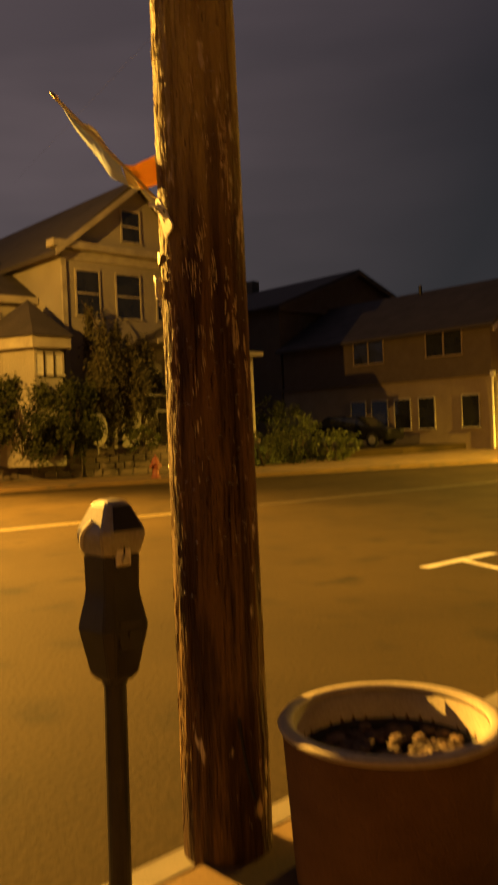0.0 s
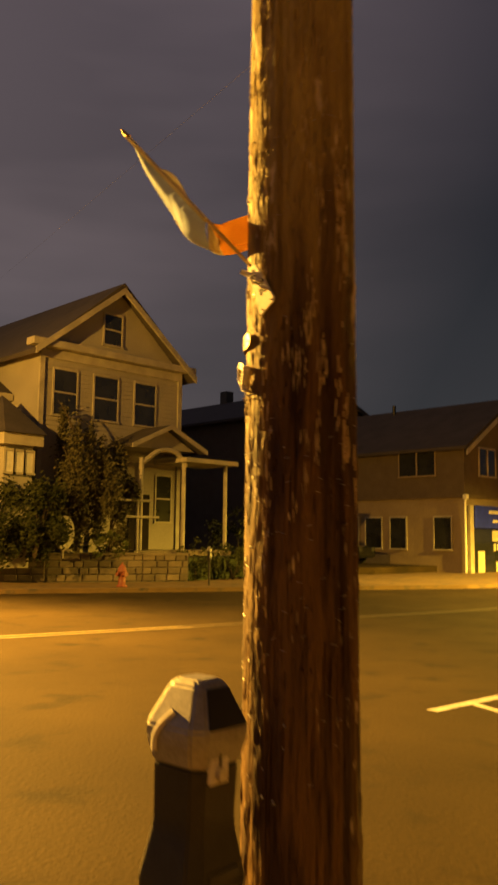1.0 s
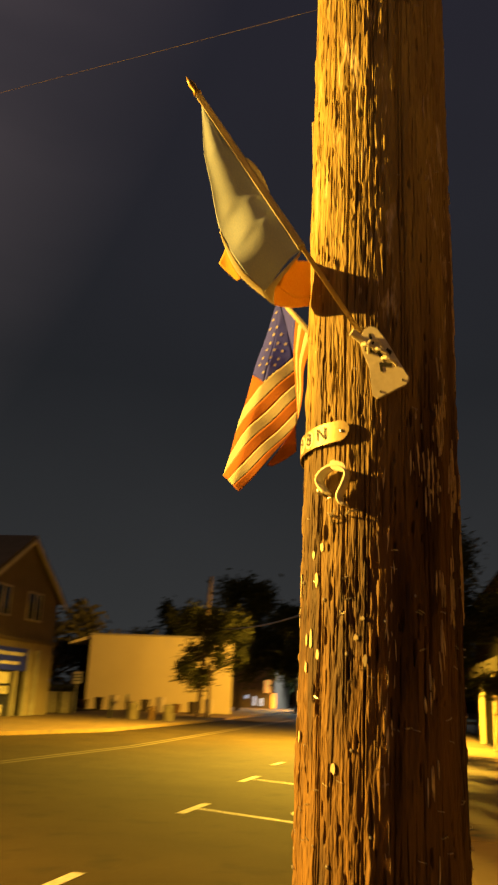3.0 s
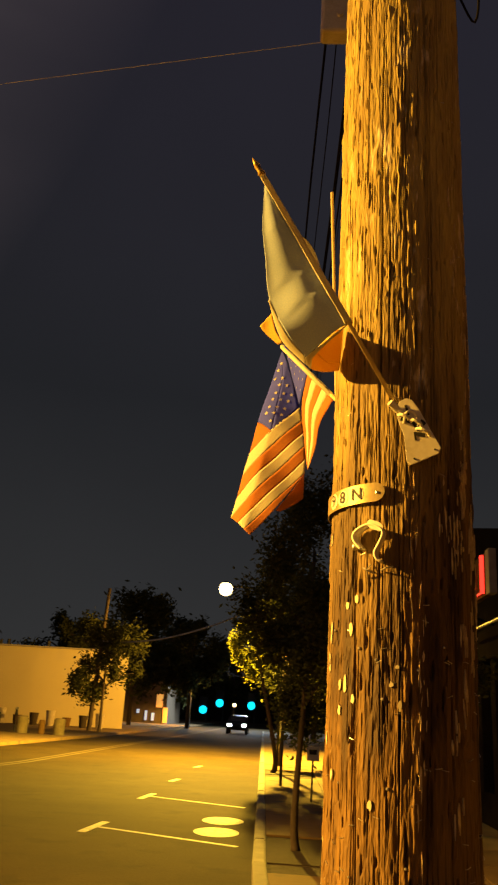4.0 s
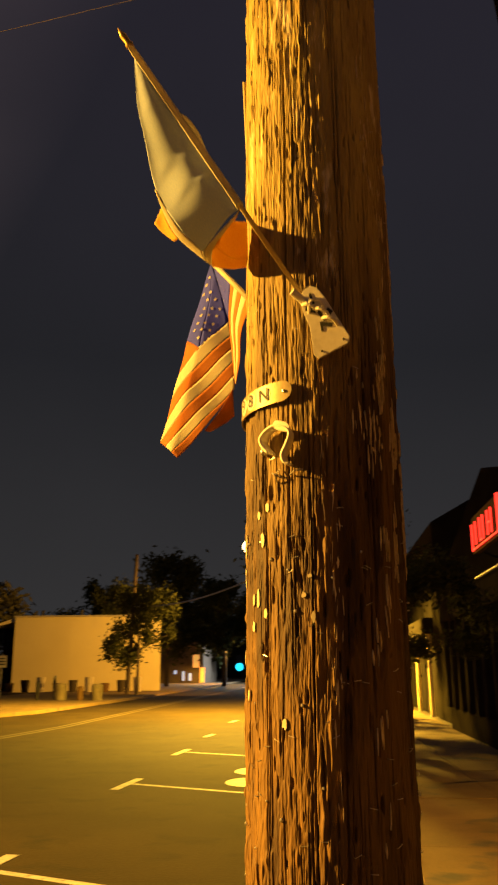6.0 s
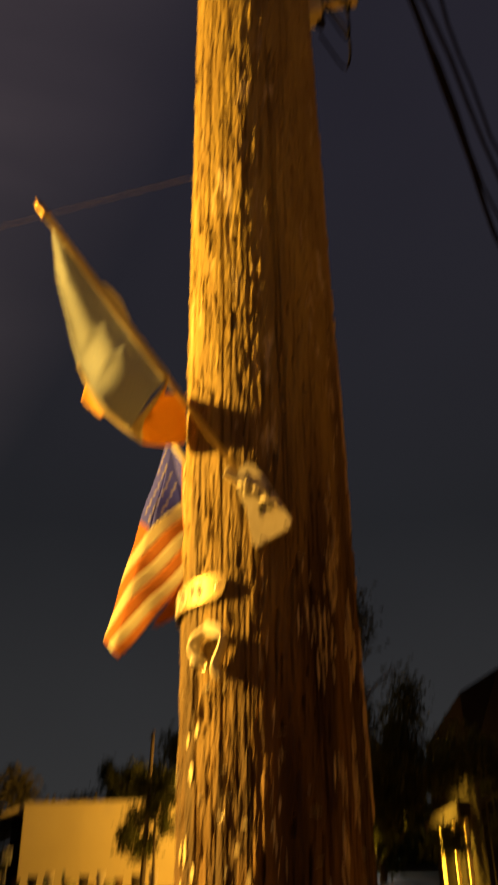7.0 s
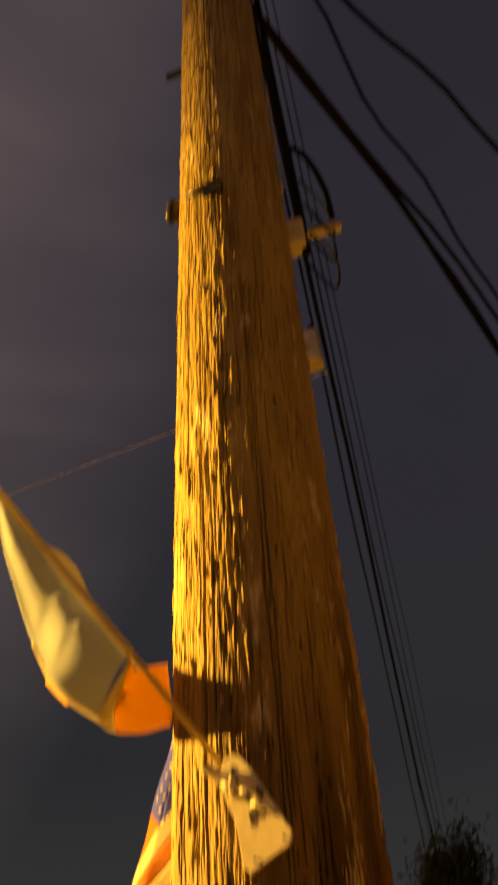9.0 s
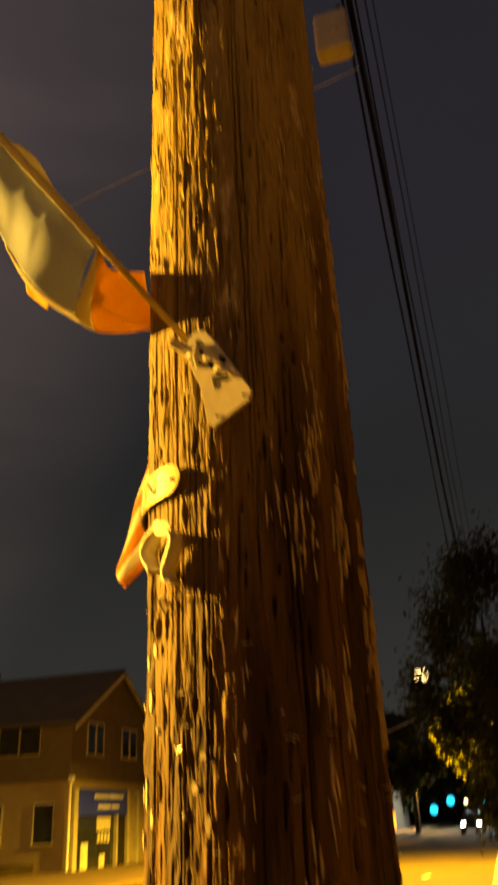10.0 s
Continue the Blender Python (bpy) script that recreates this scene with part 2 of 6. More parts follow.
ORANGE = material("orange_flag_cloth", (0.80, 0.52, 0.14), 0.85, other=(0.70, 0.44, 0.11), scale=9, fine=420, bump=0.12, depth=0.001, spec=0.15, translucent=0.32)
RED = material("red_flag_cloth", (0.52, 0.19, 0.06), 0.85, other=(0.46, 0.19, 0.06), scale=9, fine=420, bump=0.12, depth=0.001, spec=0.15, translucent=0.32)
BLUE = material("navy_flag_cloth", (0.08, 0.10, 0.85), 0.85, other=(0.06, 0.08, 0.70), scale=9, fine=420, bump=0.12, depth=0.001, spec=0.15, translucent=0.25)
STICK = material("pale_wooden_stick", (0.64, 0.52, 0.27), 0.5, other=(0.50, 0.39, 0.18), scale=20, fine=90, stretch=(1, 1, 0.2), bump=0.1, depth=0.002)
GOLD = material("gilded_plastic", (0.62, 0.42, 0.12), 0.35, 0.6, scale=20, fine=80, bump=0.05)
SIDING = material("pale_beige_siding", (0.36, 0.33, 0.28), 0.75, other=(0.29, 0.265, 0.22), scale=0.8, fine=30, bump=0.1)
TRIM = material("cream_painted_trim", (0.45, 0.41, 0.33), 0.6, scale=2, fine=40, bump=0.08)
ROOF = material("dark_shingle_roof", (0.075, 0.062, 0.058), 0.9, other=(0.045, 0.038, 0.036), scale=1.2, fine=16, bump=0.6, depth=0.02)
GLASS = material("dark_window_glass", (0.03, 0.032, 0.036), 0.06, 0.0, scale=1, fine=2, bump=0.02, spec=0.8)
STONE = material("rubble_stone", (0.22, 0.175, 0.12), 0.9, other=(0.13, 0.105, 0.075), scale=2.5, fine=30, bump=0.5, depth=0.02, per_piece=0.45)
MORTAR = material("dark_mortar", (0.13, 0.115, 0.095), 0.95, scale=4, fine=60, bump=0.3)
LAWN = material("night_grass", (0.055, 0.075, 0.025), 0.95, other=(0.035, 0.045, 0.018), scale=2, fine=70, bump=0.8, depth=0.03)
LEAF = material("green_foliage", (0.066, 0.072, 0.024), 0.85, other=(0.038, 0.046, 0.015), scale=3, fine=30, bump=0.0, spec=0.15, translucent=0.2)
# brighter leaf copy: lamplight on one crown is put into its colour
LEAF_LIT = material("yellow_foliage_painted_lamplit", (0.30, 0.31, 0.05), 0.6, other=(0.14, 0.16, 0.03), scale=3, fine=30, bump=0.0, translucent=0.6)
LEAF_Y = material("yellow_green_foliage", (0.12, 0.135, 0.028), 0.6, other=(0.075, 0.095, 0.02), scale=3, fine=30, bump=0.0, translucent=0.4)
LEAF_D = material("dark_conifer_foliage", (0.095, 0.085, 0.035), 0.8, other=(0.06, 0.055, 0.022), scale=3, fine=30, bump=0.0)
BARK = material("grey_brown_bark", (0.085, 0.06, 0.04), 0.9, other=(0.045, 0.032, 0.022), scale=12, fine=60, stretch=(1, 1, 0.25), bump=0.8, depth=0.01)
SOIL = material("dark_soil", (0.05, 0.036, 0.024), 0.95, scale=8, fine=60, bump=0.7, depth=0.02)
CLAP_DARK = material("brown_shingle_cladding", (0.13, 0.098, 0.065), 0.85, other=(0.095, 0.07, 0.045), scale=2, fine=24, bump=0.3)
CLAP_TAN = material("tan_painted_brick", (0.30, 0.235, 0.15), 0.85, other=(0.235, 0.18, 0.11), scale=1.6, fine=26, bump=0.3)
CREAM_WALL = material("cream_stucco_wall", (0.72, 0.62, 0.35), 0.85, other=(0.65, 0.55, 0.30), scale=0.5, fine=20, bump=0.1, stain=((0.58, 0.50, 0.34), 0.5, 0.6, 0.9))
NAVY = material("navy_sign_board", (0.02, 0.04, 0.75), 0.5, scale=3, fine=30, bump=0.03)
SIGN_W = material("white_sign_face", (0.75, 0.73, 0.66), 0.5, scale=3, fine=30, bump=0.03)
HYDRANT = material("faded_red_hydrant_paint", (0.27, 0.075, 0.035), 0.55, other=(0.18, 0.055, 0.028), scale=9, fine=60, bump=0.2)
CAR = material("dark_car_paint", (0.02, 0.021, 0.024), 0.22, 0.4, scale=2, fine=20, bump=0.0)
TYRE = material("tyre_rubber", (0.02, 0.02, 0.02), 0.85, scale=8, fine=50, bump=0.2)
ALLOY = material("silver_wheel_rim", (0.6, 0.6, 0.6), 0.35, 0.8, scale=8, fine=50, bump=0.05)
DARK_TIMBER = material("near_black_painted_timber", (0.034, 0.029, 0.024), 0.85, spec=0.0, other=(0.020, 0.017, 0.014), scale=3, fine=40, bump=0.15)
BOUNCE_WALL = material("brown_bounce_wall", (0.070, 0.054, 0.036), 0.85, other=(0.052, 0.040, 0.027), scale=1.6, fine=26, bump=0.3)
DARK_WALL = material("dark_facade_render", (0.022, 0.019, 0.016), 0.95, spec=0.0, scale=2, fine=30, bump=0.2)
POSTER = material("backlit_poster_paper", (0.72, 0.66, 0.5), 0.6, scale=4, fine=40, bump=0.03)
GREEN_LIGHT = glow("signal_green_lens", (0.005, 0.52, 0.80), 2.2)
LAMP_GLOW = glow("sodium_lamp_globe", (1.0, 0.70, 0.30), 7.0)
HEAD_GLOW = glow("white_head_lamp", (0.9, 0.93, 1.0), 25.0)
SHOP_GLOW = glow("warm_shop_window", (1.0, 0.50, 0.11), 0.62)
SHOP_BLUE = glow("cool_shop_window", (0.45, 0.60, 1.0), 0.6)
NEON = glow("red_neon_tube", (1.0, 0.035, 0.02), 2.6)


# ---- mesh helpers ----
def thing(name, at, label, category, group="", kind=""):
    ob = new(name)
    ob.location = at
    ob.empty_display_size = 0.1
    return tagged(ob, label, category, group, kind)


def part(name, bm, mat, parent=None, label="", smooth=False):
    me = bpy.data.meshes.new(name)
    bm.normal_update()
    bm.to_mesh(me)
    bm.free()
    if smooth:
        me.polygons.foreach_set("use_smooth", [True] * len(me.polygons))
    me.materials.append(mat)
    ob = new(name, me)
    if parent:
        attach(ob, parent)
    if label:
        ob["label"] = label
    return ob


def attach(ob, parent):
    """Hangs ob, built in world metres, under parent."""
    base = Vector((0, 0, 0))
    p = parent
    while p:
        base += p.location
        p = p.parent
    ob.parent = parent
    ob.location = ob.location - base


def box(bm, c, s, turn=0.0, bevel=0.0, tilt=0.0):
    m = Matrix.Translation(c) @ Matrix.Rotation(radians(turn), 4, "Z") @ Matrix.Rotation(radians(tilt), 4, "X") @ Matrix.Diagonal((*s, 1))
    v = bmesh.ops.create_cube(bm, size=1.0, matrix=m)["verts"]
    if bevel:
        e = list({e for x in v for e in x.link_edges})
        bmesh.ops.bevel(bm, geom=e, offset=bevel, segments=2, affect="EDGES", profile=0.5)
    return bm


def B(c, s, turn=0.0, bevel=0.0, tilt=0.0):
    return box(bmesh.new(), c, s, turn, bevel, tilt)


def tube(bm, pts, r, seg=10, caps=True):
    """A round tube through pts; r is one radius or one for each point."""
    pts = [Vector(p) for p in pts]
    rad = r if isinstance(r, (list, tuple)) else [r] * len(pts)
    rings, side = [], None
    for i, p in enumerate(pts):
        d = (pts[min(i + 1, len(pts) - 1)] - pts[max(i - 1, 0)]).normalized()
        if side is None:
            side = d.cross(Vector((0, 0, 1)) if abs(d.z) < 0.9 else Vector((1, 0, 0))).normalized()
        side = (side - d * side.dot(d)).normalized()
        up = d.cross(side)
        rings.append([bm.verts.new(p + (side * math.cos(a) + up * math.sin(a)) * rad[i]) for a in (2 * math.pi * k / seg for k in range(seg))])
    for a, b in zip(rings, rings[1:]):
        for k in range(seg):
            bm.faces.new((a[k], a[(k + 1) % seg], b[(k + 1) % seg], b[k]))
    if caps:
        bm.faces.new(rings[0][::-1])
        bm.faces.new(rings[-1])
    return bm


def T(pts, r, seg=10):
    return tube(bmesh.new(), pts, r, seg)


def lathe(bm, c, profile, seg=32, ring=False):
    """Turns (radius, height) pairs about the upright through c; ring joins the last pair to the first."""
    rings = [[bm.verts.new((c[0] + r * math.cos(a), c[1] + r * math.sin(a), c[2] + z)) for a in (2 * math.pi * k / seg for k in range(seg))] for r, z in profile]
    for a, b in zip(rings, rings[1:]):
        for k in range(seg):
            bm.faces.new((a[k], a[(k + 1) % seg], b[(k + 1) % seg], b[k]))
    if ring:
        for k in range(seg):
            bm.faces.new((rings[-1][k], rings[-1][(k + 1) % seg], rings[0][(k + 1) % seg], rings[0][k]))
        return bm
    if profile[0][0] > 1e-4:
        bm.faces.new(rings[0][::-1])
    if profile[-1][0] > 1e-4:
        bm.faces.new(rings[-1])
    return bm


def prism(bm, outline, low, high):
    """An upright prism over a plan outline, counter-clockwise."""
    a = [bm.verts.new((x, y, low)) for x, y in outline]
    b = [bm.verts.new((x, y, high)) for x, y in outline]
    bm.faces.new(a[::-1])
    bm.faces.new(b)
    n = len(a)
    for k in range(n):
        bm.faces.new((a[k], a[(k + 1) % n], b[(k + 1) % n], b[k]))
    return bm


def hull(bm, pts):
    """The convex solid round pts."""
    v = [bm.verts.new(p) for p in pts]
    r = bmesh.ops.convex_hull(bm, input=v)
    bmesh.ops.delete(bm, geom=[g for g in r["geom_interior"] if isinstance(g, bmesh.types.BMVert)], context="VERTS")
    return bm


def curve(pts, n):
    """n + 1 points of a smooth curve through pts."""
    p = [Vector(q) for q in pts]
    p = [p[0] * 2 - p[1], *p, p[-1] * 2 - p[-2]]
    out = []
    for k in range(n + 1):
        s = k / n * (len(p) - 3)
        i = min(int(s), len(p) - 4)
        t = s - i
        a, b, c, d = p[i:i + 4]
        out.append(0.5 * (2 * b + (c - a) * t + (2 * a - 5 * b + 4 * c - d) * t * t + (3 * b - a - 3 * c + d) * t ** 3))
    return out


def structure(ob, label):
    return tagged(ob, label, kind="structure")


# ---- ground, kerbs and pavements ----
def kerb_x(y):
    return 0.60 if y < 3 else 0.60 - 0.074 * (y - 3) if y < 8 else 0.23 - 0.0255 * (y - 8)


bm = bmesh.new()
NX, NY = 60, 80
grid = [[bm.verts.new((-400 + 800 * i / NX, -300 + 900 * j / NY, 0)) for i in range(NX + 1)] for j in range(NY + 1)]
for j in range(NY):
    for i in range(NX):
        bm.faces.new((grid[j][i], grid[j][i + 1], grid[j + 1][i + 1], grid[j + 1][i]))
structure(part("road", bm, ASPHALT), "worn grey asphalt road of a wide street")


def mark(name, outline, mat, label, parent):
    return part(name, prism(bmesh.new(), outline, 0.0005, 0.004), mat, parent, label)


def strip(p, q, w):
    d = Vector((q[0] - p[0], q[1] - p[1]))
    n = Vector((-d.y, d.x)).normalized() * w / 2
    return [(p[0] - n.x, p[1] - n.y), (q[0] - n.x, q[1] - n.y), (q[0] + n.x, q[1] + n.y), (p[0] + n.x, p[1] + n.y)][::1]


def ccw(o):
    a = sum(o[k][0] * o[(k + 1) % len(o)][1] - o[(k + 1) % len(o)][0] * o[k][1] for k in range(len(o)))
    return o if a > 0 else o[::-1]


marks = structure(thing("road_marking", (0, 0, 0), "", ""), "worn white and yellow painted road markings")
for y, stem in ((6.55, 1), (11.95, 1), (16.75, 1), (21.2, 0), (27.0, 0)):
    mark("stall_tee", ccw(strip((-2.27, y - 0.60), (-2.17, y + 0.60 - 0.3 * (1 - stem)), 0.13)), PAINT_W, "white parking stall tick", marks)
    if stem:
        mark("stall_line", ccw(strip((-2.16, y), (kerb_x(y) - 0.20, y - 0.95), 0.09)), PAINT_W, "white parking stall line", marks)
for y in (13.62, 12.25):
    mark("oval_patch", ccw([(-0.45 + 0.34 * math.cos(a), y + 0.50 * math.sin(a)) for a in (2 * math.pi * k / 28 for k in range(28))]), PAINT_W, "white painted oval", marks)
for s in (-0.13, 0.13):
    line = [(-11.3 + s, 0.0), (-9.3 + s, 9.0), (-7.7 + s, 16.5), (-7.0 + s, 24.0), (-6.6 + s, 60.0), (-6.4 + s, 130.0)]
    for p, q in zip(line, line[1:]):
        mark("centre_line", ccw(strip(p, q, 0.11)), PAINT_Y if p[1] < 9 else PAINT_OLD, "yellow centre line", marks)

# near kerb and slabs
kerb = structure(thing("kerb", (0, 0, 0), "", ""), "pale granite kerb along the near pavement")
rng = random.Random(3)
for k in range(-6, 46):
    y0, y1 = k * 1.8, k * 1.8 + 1.785
    xa, xb = kerb_x(y0), kerb_x(y1)
    bm = prism(bmesh.new(), [(xa - 0.003, y0), (xa + 0.15, y0), (xb + 0.15, y1), (xb, y1)], -0.1, 0.148 + rng.uniform(-0.006, 0.006))
    bmesh.ops.bevel(bm, geom=[e for e in bm.edges if min(v.co.z for v in e.verts) > 0.1], offset=0.018, segments=2, affect="EDGES")
    part("kerb_stone", bm, KERB, kerb)
pavement = structure(thing("pavement", (0, 0, 0), "", ""), "concrete slab pavement with narrow joints")
part("bedding", prism(bmesh.new(), [(kerb_x(-12) + 0.14, -12), (4.4, -12), (4.4, 84), (kerb_x(84) + 0.14, 84), (kerb_x(30) + 0.14, 30), (kerb_x(8) + 0.14, 8), (kerb_x(3) + 0.14, 3)], -0.1, 0.128), SOIL, pavement, "dark joint bedding")
PITS = ((9.05, 10.35), (23.4, 24.7))
for k in range(-7, 54):
    y0, y1 = k * 1.4 + 0.006, (k + 1) * 1.4 - 0.006
    cols = [kerb_x(y0) + 0.158, 1.40, 2.75, 4.10]
    for i in range(3):
        xa, xb = cols[i] + (0.006 if i else 0), cols[i + 1] - 0.006
        if i == 0 and any(y0 < b and y1 > a for a, b in PITS):
            continue
        t = 0.15 + rng.uniform(-0.005, 0.005)
        bm = prism(bmesh.new(), [(xa, y0), (xb, y0), (xb, y1), (xa if i else kerb_x(y1) + 0.158, y1)], 0.10, t)
        bmesh.ops.bevel(bm, geom=[e for e in bm.edges if min(v.co.z for v in e.verts) > 0.12], offset=0.006, segments=1, affect="EDGES")
        part("slab", bm, CONCRETE, pavement)

# unseen plain wall added behind the pavement: closes the near side and bounces light
structure(part("wall_near", B((4.30, -2.5, 1.9), (0.4, 19.0, 3.8)), BOUNCE_WALL), "unseen brown wall added along the pavement to bounce light")

# far pavement
FAR = [(-24.0, -30.0), (-21.5, 4.0), (-18.7, 10.8), (-16.0, 16.3), (-12.2, 24.0), (-10.2, 31.0), (-9.8, 45.0), (-9.6, 130.0)]
far = structure(thing("pavement_far", (0, 0, 0), "", ""), "concrete pavement across the street")
for (xa, ya), (xb, yb) in zip(FAR, FAR[1:]):
    part("kerb_edge", prism(bmesh.new(), [(xa - 0.16, ya), (xa, ya), (xb, yb), (xb - 0.16, yb)], -0.1, 0.13), CONCRETE, far, "worn kerb")
    n = max(1, int((yb - ya) / 1.6)) if yb < 50 else 6
    for k in range(n):
        a, b = k / n, (k + 1) / n - 0.004
        p, q = (xa + (xb - xa) * a, ya + (yb - ya) * a), (xa + (xb - xa) * b, ya + (yb - ya) * b)
        part("slab", prism(bmesh.new(), [(p[0] - 9.0, p[1]), (p[0] - 0.165, p[1]), (q[0] - 0.165, q[1]), (q[0] - 9.0, q[1])], -0.05, 0.12), CONCRETE, far)

# ---- utility pole ----
POLE = Vector((0.7232, 0.6049, 0.0))


def pole_r(z):
    return 0.1391 - 0.0043 * (z - 2)


def on_pole(deg, z, out=0.0):
    a = radians(deg)
    r = pole_r(z) + out
    return Vector((POLE.x + r * math.cos(a), POLE.y + r * math.sin(a), z))


def pole_mesh():
    g = np.random.default_rng(11)
    th = np.concatenate([np.radians(np.linspace(-232, 34, 940, endpoint=False)), np.radians(np.linspace(34, 128, 70, endpoint=False))])
    nt = len(th)
    zs = np.concatenate([np.arange(0.10, 1.2, 0.014), np.arange(1.2, 3.4, 0.0048), np.arange(3.4, 6.5, 0.010), np.arange(6.5, 9.3, 0.05)])
    nz = len(zs)

    def noise2(freq_t, freq_z, seed):
        h = np.random.default_rng(seed)
        rows = int(9.5 * freq_z) + 4
        tab = h.uniform(-1, 1, (rows, freq_t))
        u, v = th / (2 * np.pi) * freq_t, zs * freq_z
        i, j = np.floor(u).astype(int), np.floor(v).astype(int)
        fu, fv = u - i, v - j
        fu, fv = fu * fu * (3 - 2 * fu), fv * fv * (3 - 2 * fv)
        i0, i1 = i % freq_t, (i + 1) % freq_t
        a = tab[j][:, i0] * (1 - fu) + tab[j][:, i1] * fu
        b = tab[j + 1][:, i0] * (1 - fu) + tab[j + 1][:, i1] * fu
        return a * (1 - fv)[:, None] + b * fv[:, None]

    # slow waves of the trunk, flat flakes that lap one another, then fine grain
    d = 0.0026 * noise2(9, 0.7, 1) + 0.0012 * noise2(30, 1.3, 2) + 0.0007 * noise2(90, 3.0, 3)
    flake = noise2(64, 9.0, 6) + 0.6 * noise2(110, 22.0, 7)
    d += 0.0013 * (flake - np.floor(flake * 1.6) / 1.6) + 0.0005 * np.sign(noise2(80, 14.0, 8)) * np.clip(np.abs(noise2(80, 14.0, 8)) * 4, 0, 1)
    d += 0.0004 * noise2(260, 16.0, 4) + 0.0004 * noise2(210, 60.0, 5)
    span = np.degrees(th)

    def wander(x):
        return np.sin(x * 1.7) * 0.5 + np.sin(x * 3.9 + 1.3) * 0.3 + np.sin(x * 11.0) * 0.12

    def cleft(deg, z0, length, depth, width, sharp=0.5):
        """Splits the wood along the grain; width in radians; a sharp one ends bluntly."""
        j0, j1 = np.searchsorted(zs, z0), np.searchsorted(zs, z0 + length)
        i0, i1 = np.searchsorted(span, deg - 4.5), np.searchsorted(span, deg + 4.5)
        if j1 - j0 < 2 or i1 - i0 < 2:
            return
        s = (zs[j0:j1] - z0) / length
        mid = radians(deg) + 0.016 * (wander(s * length * 6 + deg) - wander(deg))
        fall = np.sin(np.pi * s) ** sharp
        dt = th[None, i0:i1] - mid[:, None]
        d[j0:j1, i0:i1] -= depth * fall[:, None] * np.exp(-np.abs(dt / (width * (0.4 + 0.6 * fall[:, None]))) ** 2.6)

    for _ in range(110):
        cleft(g.uniform(-232, 34), g.uniform(0, 8.5), g.uniform(0.3, 1.6), g.uniform(0.004, 0.010), g.uniform(0.006, 0.012))
    for _ in range(2600):
        cleft(g.uniform(-232, 34), g.uniform(0.2, 6.5), g.uniform(0.03, 0.20), g.uniform(0.002, 0.006), g.uniform(0.0045, 0.008))
    for _ in range(1500):
        cleft(g.uniform(-232, 34), g.uniform(0.6, 6.3), g.uniform(0.008, 0.035), g.uniform(0.003, 0.009), g.uniform(0.007, 0.018), 0.3)
    for _ in range(1300):
        cleft(g.uniform(-232, 34), g.uniform(0.2, 6.0), g.uniform(0.012, 0.07), -g.uniform(0.001, 0.0032), g.uniform(0.010, 0.028), 0.35)
    for _ in range(55):
        cleft(g.uniform(-200, 10), g.uniform(0.5, 2.0), g.uniform(0.04, 0.26), g.uniform(0.004, 0.010), g.uniform(0.008, 0.020), 0.45)
    for _ in range(190):
        cleft(g.uniform(-200, 10), g.uniform(0.6, 2.05), g.uniform(0.012, 0.06), -g.uniform(0.0010, 0.0034), g.uniform(0.012, 0.034), 0.3)
    for _ in range(150):
        cleft(g.normal(-92, 7), g.uniform(0.8, 3.6), g.uniform(0.02, 0.09), g.uniform(-0.004, 0.006), g.uniform(0.010, 0.03), 0.35)
    r = pole_r(zs)[:, None] + d
    co = np.stack([POLE.x + r * np.cos(th), POLE.y + r * np.sin(th), np.repeat(zs[:, None], nt, 1)], -1).reshape(-1, 3)
    i = np.arange(nt)
    j = np.arange(nz - 1)[:, None]
    f = np.stack([j * nt + i, j * nt + (i + 1) % nt, (j + 1) * nt + (i + 1) % nt, (j + 1) * nt + i], -1).reshape(-1, 4)
    me = bpy.data.meshes.new("shaft")
    me.vertices.add(len(co))
    me.vertices.foreach_set("co", co.ravel())
    me.loops.add(f.size)
    me.loops.foreach_set("vertex_index", f.ravel())
    me.polygons.add(len(f))
    me.polygons.foreach_set("loop_start", np.arange(0, f.size, 4))
    me.polygons.foreach_set("use_smooth", np.ones(len(f), bool))
    me.update(calc_edges=True)
    me.validate()
    return me


pole = thing("utility_pole", (POLE.x, POLE.y, 0.15), "weathered brown wooden utility pole with splits, staples and metal tags", "utility pole")
shaft = new("shaft", pole_mesh())
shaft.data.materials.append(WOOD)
attach(shaft, pole)


def curved_band(name, deg0, deg1, zfun, height, out, thick, mat, parent, label=""):
    """A bent metal strip that follows the pole between two angles."""
    n = 64
    bm = bmesh.new()
    rows = []
    for k in range(n + 1):
        s = k / n
        d = deg0 + (deg1 - deg0) * s
        z = zfun(s)
        e = min(s, 1 - s) * abs(deg1 - deg0) / 57.3 * 0.14
        h = height / 2 * math.sqrt(max(0.05, 1 - max(0, 1 - e / (height / 2)) ** 2))
        rows.append([bm.verts.new(on_pole(d, z + dz, out + o)) for o, dz in ((0, -h), (0, h), (thick, h), (thick, -h))])
    for a, b in zip(rows, rows[1:]):
        for k in range(4):
            bm.faces.new((a[k], a[(k + 1) % 4], b[(k + 1) % 4], b[k]))
    bm.faces.new(rows[0])
    bm.faces.new(rows[-1][::-1])
    bmesh.ops.recalc_face_normals(bm, faces=bm.faces)
    return part(name, bm, mat, parent, label, smooth=False)


def tag_z(s):
    return 2.104 - 0.008 * s


band = curved_band("number_band", -110, -215, tag_z, 0.037, 0.008, 0.0022, BAND_METAL, pole, "thin bent aluminium pole number band")


